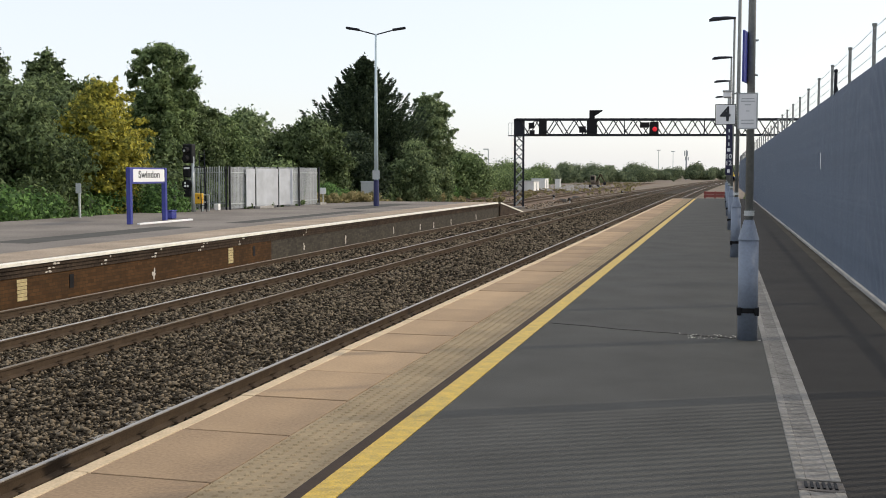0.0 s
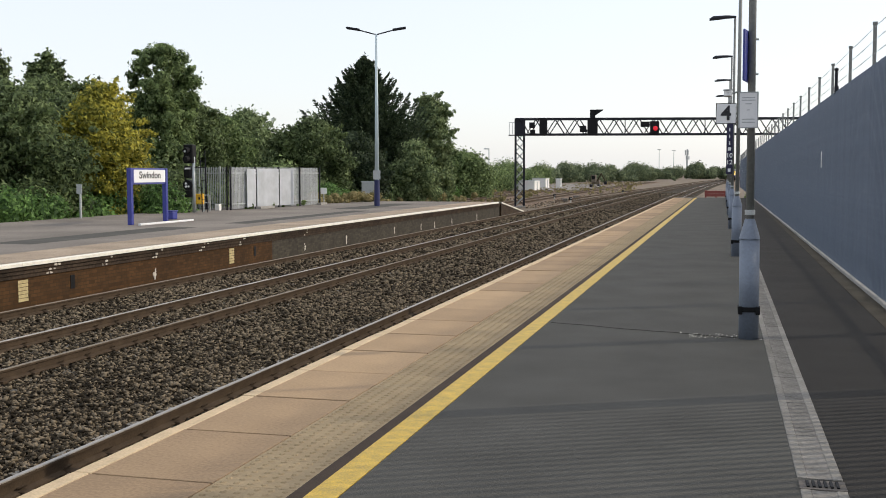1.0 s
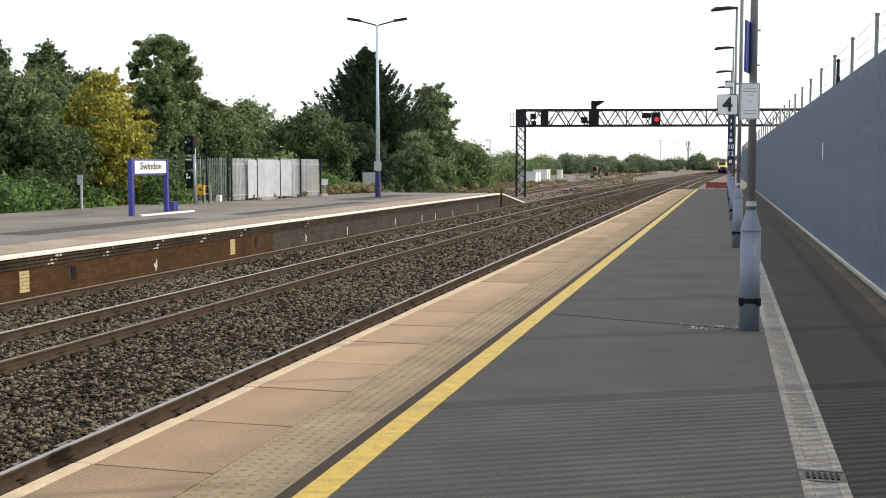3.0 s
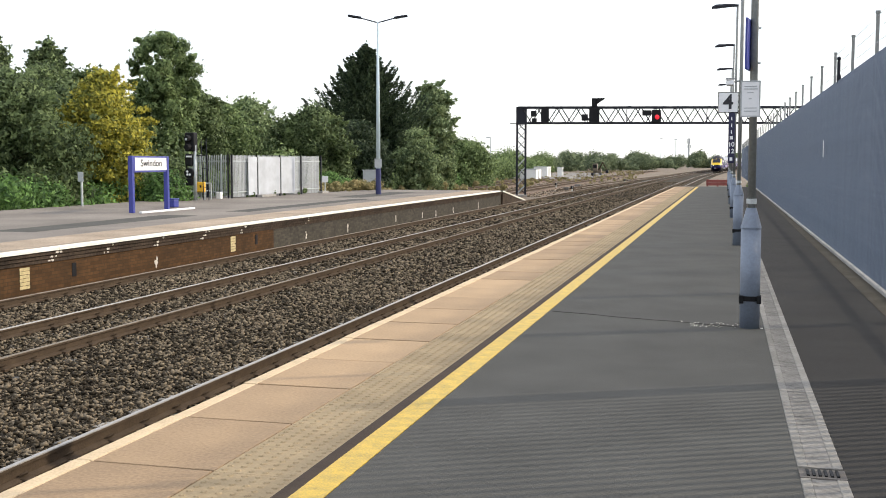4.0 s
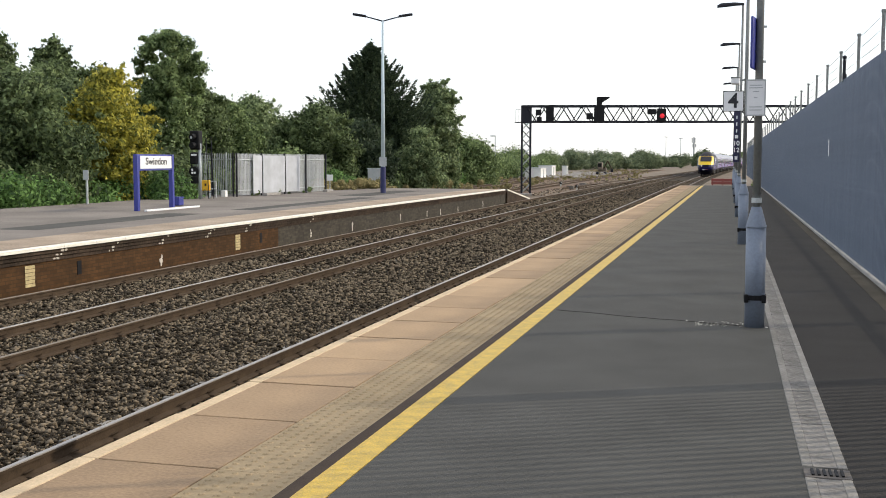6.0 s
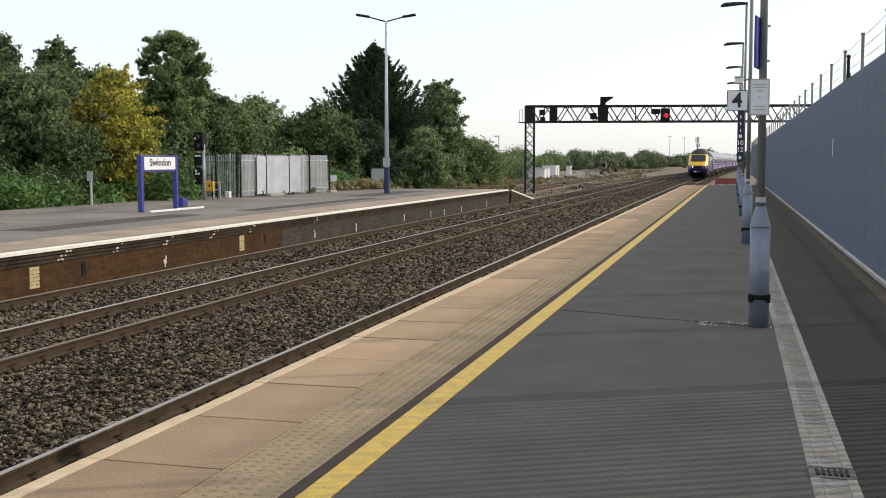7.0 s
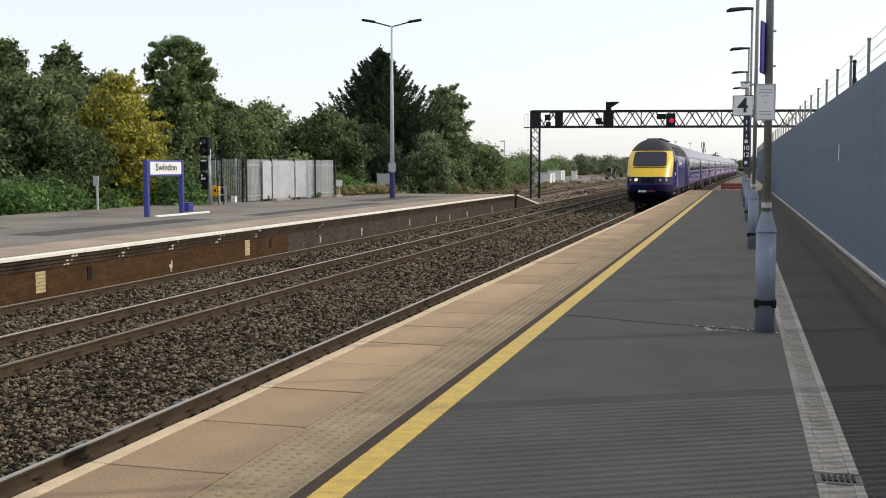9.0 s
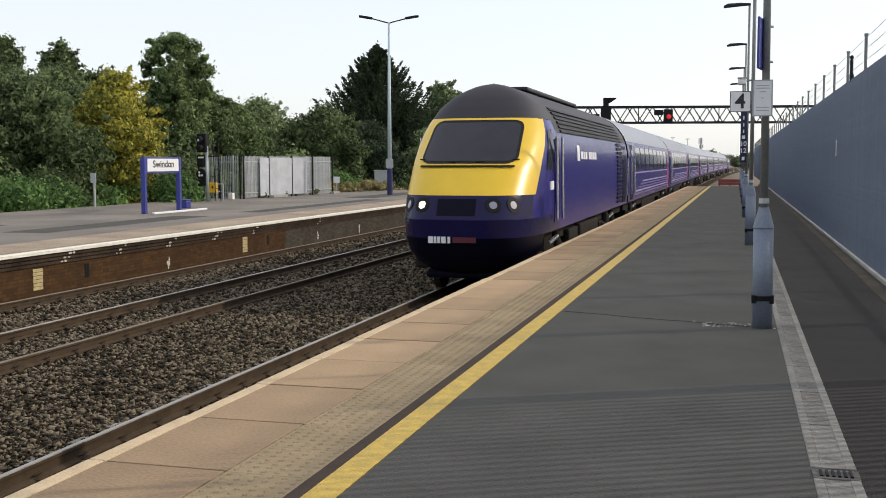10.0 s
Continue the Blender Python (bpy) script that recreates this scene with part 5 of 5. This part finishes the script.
def power_car():
    e = empty("power_car", pose(0, 0, 0), "streamlined indigo diesel power car with a yellow front", "locomotive")
    L = 17.6
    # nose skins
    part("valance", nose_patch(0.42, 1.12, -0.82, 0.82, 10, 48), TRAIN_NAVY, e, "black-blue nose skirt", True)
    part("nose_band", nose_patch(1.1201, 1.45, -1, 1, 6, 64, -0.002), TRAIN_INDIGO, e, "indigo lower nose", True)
    part("nose_side", nose_patch(1.4501, 3.3499, -1, 1, 24, 64, -0.004), TRAIN_BLUE, e, "indigo cab side", True)
    part("warning_panel", nose_patch(1.89, 3.36, 0, 0, 20, 30, 0.004, lambda z: table(SIDE, z) * (0.915 + 0.05 * (z - 1.89) / 1.47)), TRAIN_YELLOW, e, "yellow warning panel", True)
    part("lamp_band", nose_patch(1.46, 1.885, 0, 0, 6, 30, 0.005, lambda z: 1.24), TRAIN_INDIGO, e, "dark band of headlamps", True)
    part("cab_roof", nose_patch(3.35, 4.12, -1, 1, 14, 48), TRAIN_ROOF, e, "dark grey domed cab roof", True)
    part("nose_grille", nose_patch(1.53, 1.83, 0, 0, 6, 10, 0.009, lambda z: 0.36), TRAIN_NAVY, e, "black-blue grille between the headlamps", True)
    screen = part("windscreen", nose_patch(2.52, 3.27, 0, 0, 24, 20, 0.016, lambda z: screen_half(z)), SCREEN_GLASS, e, "grey windscreen", True)
    part("screen_ledge", nose_patch(2.40, 2.44, 0, 0, 2, 20, 0.03, lambda z: 0.91), BLACK, e, "black ledge under the screen")
    part("screen_seal", nose_patch(2.47, 3.32, 0, 0, 24, 20, 0.010, lambda z: screen_half(z, 0.05)), BLACK, e, "black rubber seal", True)
    for s in (-0.42, 0.42):
        p0, p1 = nose_point(2.50, s * 0.05, 0.04), nose_point(2.55, s * 0.85, 0.04)
        part("wiper", tube(B(), p0, p1, 0.014, n=6), BLACK, e)
    for s in (-1, 1):
        for x, r, lit in ((0.98, 0.135, False), (0.665, 0.135, s < 0)):
            xx = s * x / table(SIDE, 1.71)
            t = math.asin(math.copysign(abs(xx) ** 1.7, xx)) * 2 / math.pi
            c = nose_point(1.71, t, -0.01)
            across = nose_point(1.71, t + 0.02) - nose_point(1.71, t - 0.02)
            up = nose_point(1.75, t) - nose_point(1.67, t)
            face = across.cross(up).to_track_quat("Z", "Y").to_matrix().to_4x4()
            b = B()
            bmesh.ops.create_uvsphere(b, u_segments=18, v_segments=8, radius=r, matrix=Matrix.Translation(c) @ face @ Matrix.Diagonal((1, 1, 0.2, 1)))
            part("lamp_bezel", tube(B(), c - face.col[2].xyz * 0.03, c + face.col[2].xyz * 0.022, r + 0.025, r + 0.012, 20), BLACK, e, "black bezel")
            part("headlamp", b, LAMP_GLOW if lit else (LENS_DIM if x > 0.9 else LENS_OFF), e, "lit round headlamp" if lit else "dim round headlamp", True)
    # plain shape in place of the operator's mark on the skirt
    for x, w in ((-0.46, 0.09), (-0.375, 0.035), (-0.31, 0.05), (-0.22, 0.08), (-0.12, 0.045)):
        part("mark_bar", box(B(), x - w / 2, x + w / 2, 0.03, 0.10, 1.03, 1.15), WHITE, e)
    part("mark_bar", box(B(), -0.05, 0.38, 0.035, 0.12, 1.04, 1.14), mat("dark red mark", (0.10, 0.01, 0.02), 0.5), e)
    part("buffer_beam", box(B(), -0.8, 0.8, 0.9, 1.4, 0.30, 0.45, 0.05), TRAIN_NAVY, e)
    # body
    part("body_side", side_shell(NOSE_END, L, 1.12, 3.1, 14), TRAIN_BLUE, e, "indigo flank", True)
    part("roof", side_shell(NOSE_END, L, 3.1, 4.12, 16), TRAIN_ROOF, e, "dark grey roof", True)
    end = B()
    ring = [(s * table(SIDE, z), z) for s, zs in ((1, [1.15 + 0.1 * i for i in range(30)]), (-1, [4.05 - 0.1 * i for i in range(30)])) for z in zs]
    end.faces.new([end.verts.new((x, L, z)) for x, z in ring])
    part("end_wall", end, TRAIN_NAVY, e)
    part("underframe", box(B(), -1.12, 1.12, 1.2, L, 0.84, 1.14), UNDER, e)
    part("fuel_tank", box(B(), -1.27, 1.27, 7.2, 10.6, 0.30, 1.02, 0.06), UNDER, e)
    part("battery_box", box(B(), -1.25, 1.25, 5.5, 6.9, 0.42, 0.98, 0.04), UNDER, e)
    for s in (-1, 1):
        part("cab_window", nose_patch(2.35, 3.15, s * 0.80, s * 0.925, 8, 6, 0.008), TRAIN_GLASS, e, "dark cab side window")
        d = part("cab_door", flat_on_side(s, 2.75, 3.35, 1.28, 3.15, 0.010), TRAIN_BLUE, e)
        part("door_window", flat_on_side(s, 2.87, 3.23, 2.3, 2.95, 0.016), TRAIN_GLASS, d)
        for y in (2.70, 3.42):
            part("hand_rail", tube(B(), (s * 1.43, y, 1.34), (s * 1.41, y, 3.0), 0.03, n=8), SILVER, d, "polished hand rail")
        part("number_plate", flat_on_side(s, 2.25, 2.6, 1.95, 2.12, 0.004), WHITE, e, "small white plate")
        part("name_bar", flat_on_side(s, 5.9, 6.3, 2.52, 2.88, 0.012), WHITE, e)
        for y, d in ((6.5, 0.35), (6.95, 0.25), (7.3, 0.3), (7.9, 0.3), (8.3, 0.25), (8.65, 0.3), (9.05, 0.3)):
            part("name_bar", flat_on_side(s, y, y + d, 2.56, 2.74, 0.012), WHITE, e)
        for k in range(15):
            z = 1.24 + k * 0.124
            part("side_louvre", flat_on_side(s, 14.5, 15.7, z, z + 0.075, 0.03), TRAIN_NAVY, e)
        for k in range(6):
            z = 3.12 + k * 0.095
            part("roof_louvre", flat_on_side(s, 3.9, 16.2, z, z + 0.05, 0.035), BLACK, e)
        part("luggage_door", flat_on_side(s, 16.1, 17.1, 1.2, 3.0, 0.010), TRAIN_NAVY, e, "dark luggage door")
        part("luggage_rail", tube(B(), (s * 1.42, 17.2, 1.4), (s * 1.42, 17.2, 2.6), 0.025, n=8), SILVER, e)
    part("roof_box", box(B(), -0.45, 0.45, 4.6, 12.0, 4.05, 4.14, 0.03), TRAIN_ROOF, e, "raised exhaust housing")
    bogie(e, 3.2)
    bogie(e, 13.6)
    return e


def coach():
    e = empty("coach", pose(0, 0, 0), "indigo passenger coach with dark windows and magenta doors", "railway coach", "coaches")
    L = 22.6
    part("body_side", side_shell(0, L, 1.12, 3.2, 14), TRAIN_BLUE, e, "indigo flank", True)
    part("roof", side_shell(0, L, 3.2, 4.12, 16), COACH_ROOF, e, "silver-grey roof", True)
    for y in (0.0, L):
        end = B()
        ring = [(s * table(SIDE, z), z) for s, zs in ((1, [1.15 + 0.1 * i for i in range(30)]), (-1, [4.05 - 0.1 * i for i in range(30)])) for z in zs]
        end.faces.new([end.verts.new((x, y, z)) for x, z in ring])
        part("end_wall", end, TRAIN_NAVY, e)
    part("gangway", box(B(), -0.6, 0.6, -0.25, 0.0, 0.9, 3.2, 0.03), BLACK, e)
    part("underframe", box(B(), -1.15, 1.15, 0.3, L - 0.3, 0.84, 1.13), UNDER, e)
    part("equipment_box", box(B(), -1.2, 1.2, 7.5, 14.5, 0.30, 0.98, 0.05), UNDER, e)
    for s in (-1, 1):
        for k in range(8):
            y = 2.6 + k * 2.2
            part("window", flat_on_side(s, y, y + 1.75, 2.2, 3.02, 0.006), TRAIN_GLASS, e)
        for y in (0.75, L - 1.65):
            front = y < 2
            d = part("door", flat_on_side(s, y, y + 0.9, 1.18, 3.08, 0.012), TRAIN_NAVY if front else PINK, e, "navy door" if front else "magenta door")
            part("door_window", flat_on_side(s, y + 0.2, y + 0.7, 2.2, 2.9, 0.018), TRAIN_GLASS, d)
        for y in (0.62, 1.78):
            part("door_rail", tube(B(), (s * 1.42, y, 1.4), (s * 1.40, y, 2.7), 0.025, n=8), SILVER, e, "polished hand rail")
        part("stripe", flat_on_side(s, 1.9, L - 1.9, 2.08, 2.13, 0.008), PALE_LILAC, e, "thin pale lilac line")
        for k in range(5):
            z = 1.30 + 0.11 * k
            part("stripe", flat_on_side(s, 2.0 + 0.9 * k, L - 1.9, z, z + 0.055, 0.008), (VIOLET, PALE_LILAC, VIOLET, VIOLET, PALE_LILAC)[k], e, "violet wave stripe")
    bogie(e, 3.0)
    bogie(e, L - 3.0)
    return e


LEAD = power_car()
TAIL = copy_thing(LEAD, pose(0, 0, 0, 0, 0, 180))
COACHES = [coach()]
for _ in range(7):
    COACHES.append(copy_thing(COACHES[0], pose(0, 0, 0)))


# ---- what moves ----
def motions():
    """The train runs in along the near track at a steady pace."""
    def at(y, length, back=False):
        f, r = TRACK_X + bend(y), TRACK_X + bend(y + length)
        a = -math.degrees(math.atan2(r - f, length))
        return pose(r, y + length, RAIL_Z, 0, 0, a + 180) if back else pose(f, y, RAIL_Z, 0, 0, a)
    times = [0.5 * k for k in range(21)]
    def nose(t):
        return 18.7 + 42.0 * (10.0 - t)
    walk(LEAD, [(t, at(nose(t), 17.6)) for t in times])
    for k, car in enumerate(COACHES):
        walk(car, [(t, at(nose(t) + 18.1 + 23.0 * k, 22.6)) for t in times])
    walk(TAIL, [(t, at(nose(t) + 18.1 + 23.0 * 8, 17.6, True)) for t in times])


motions()
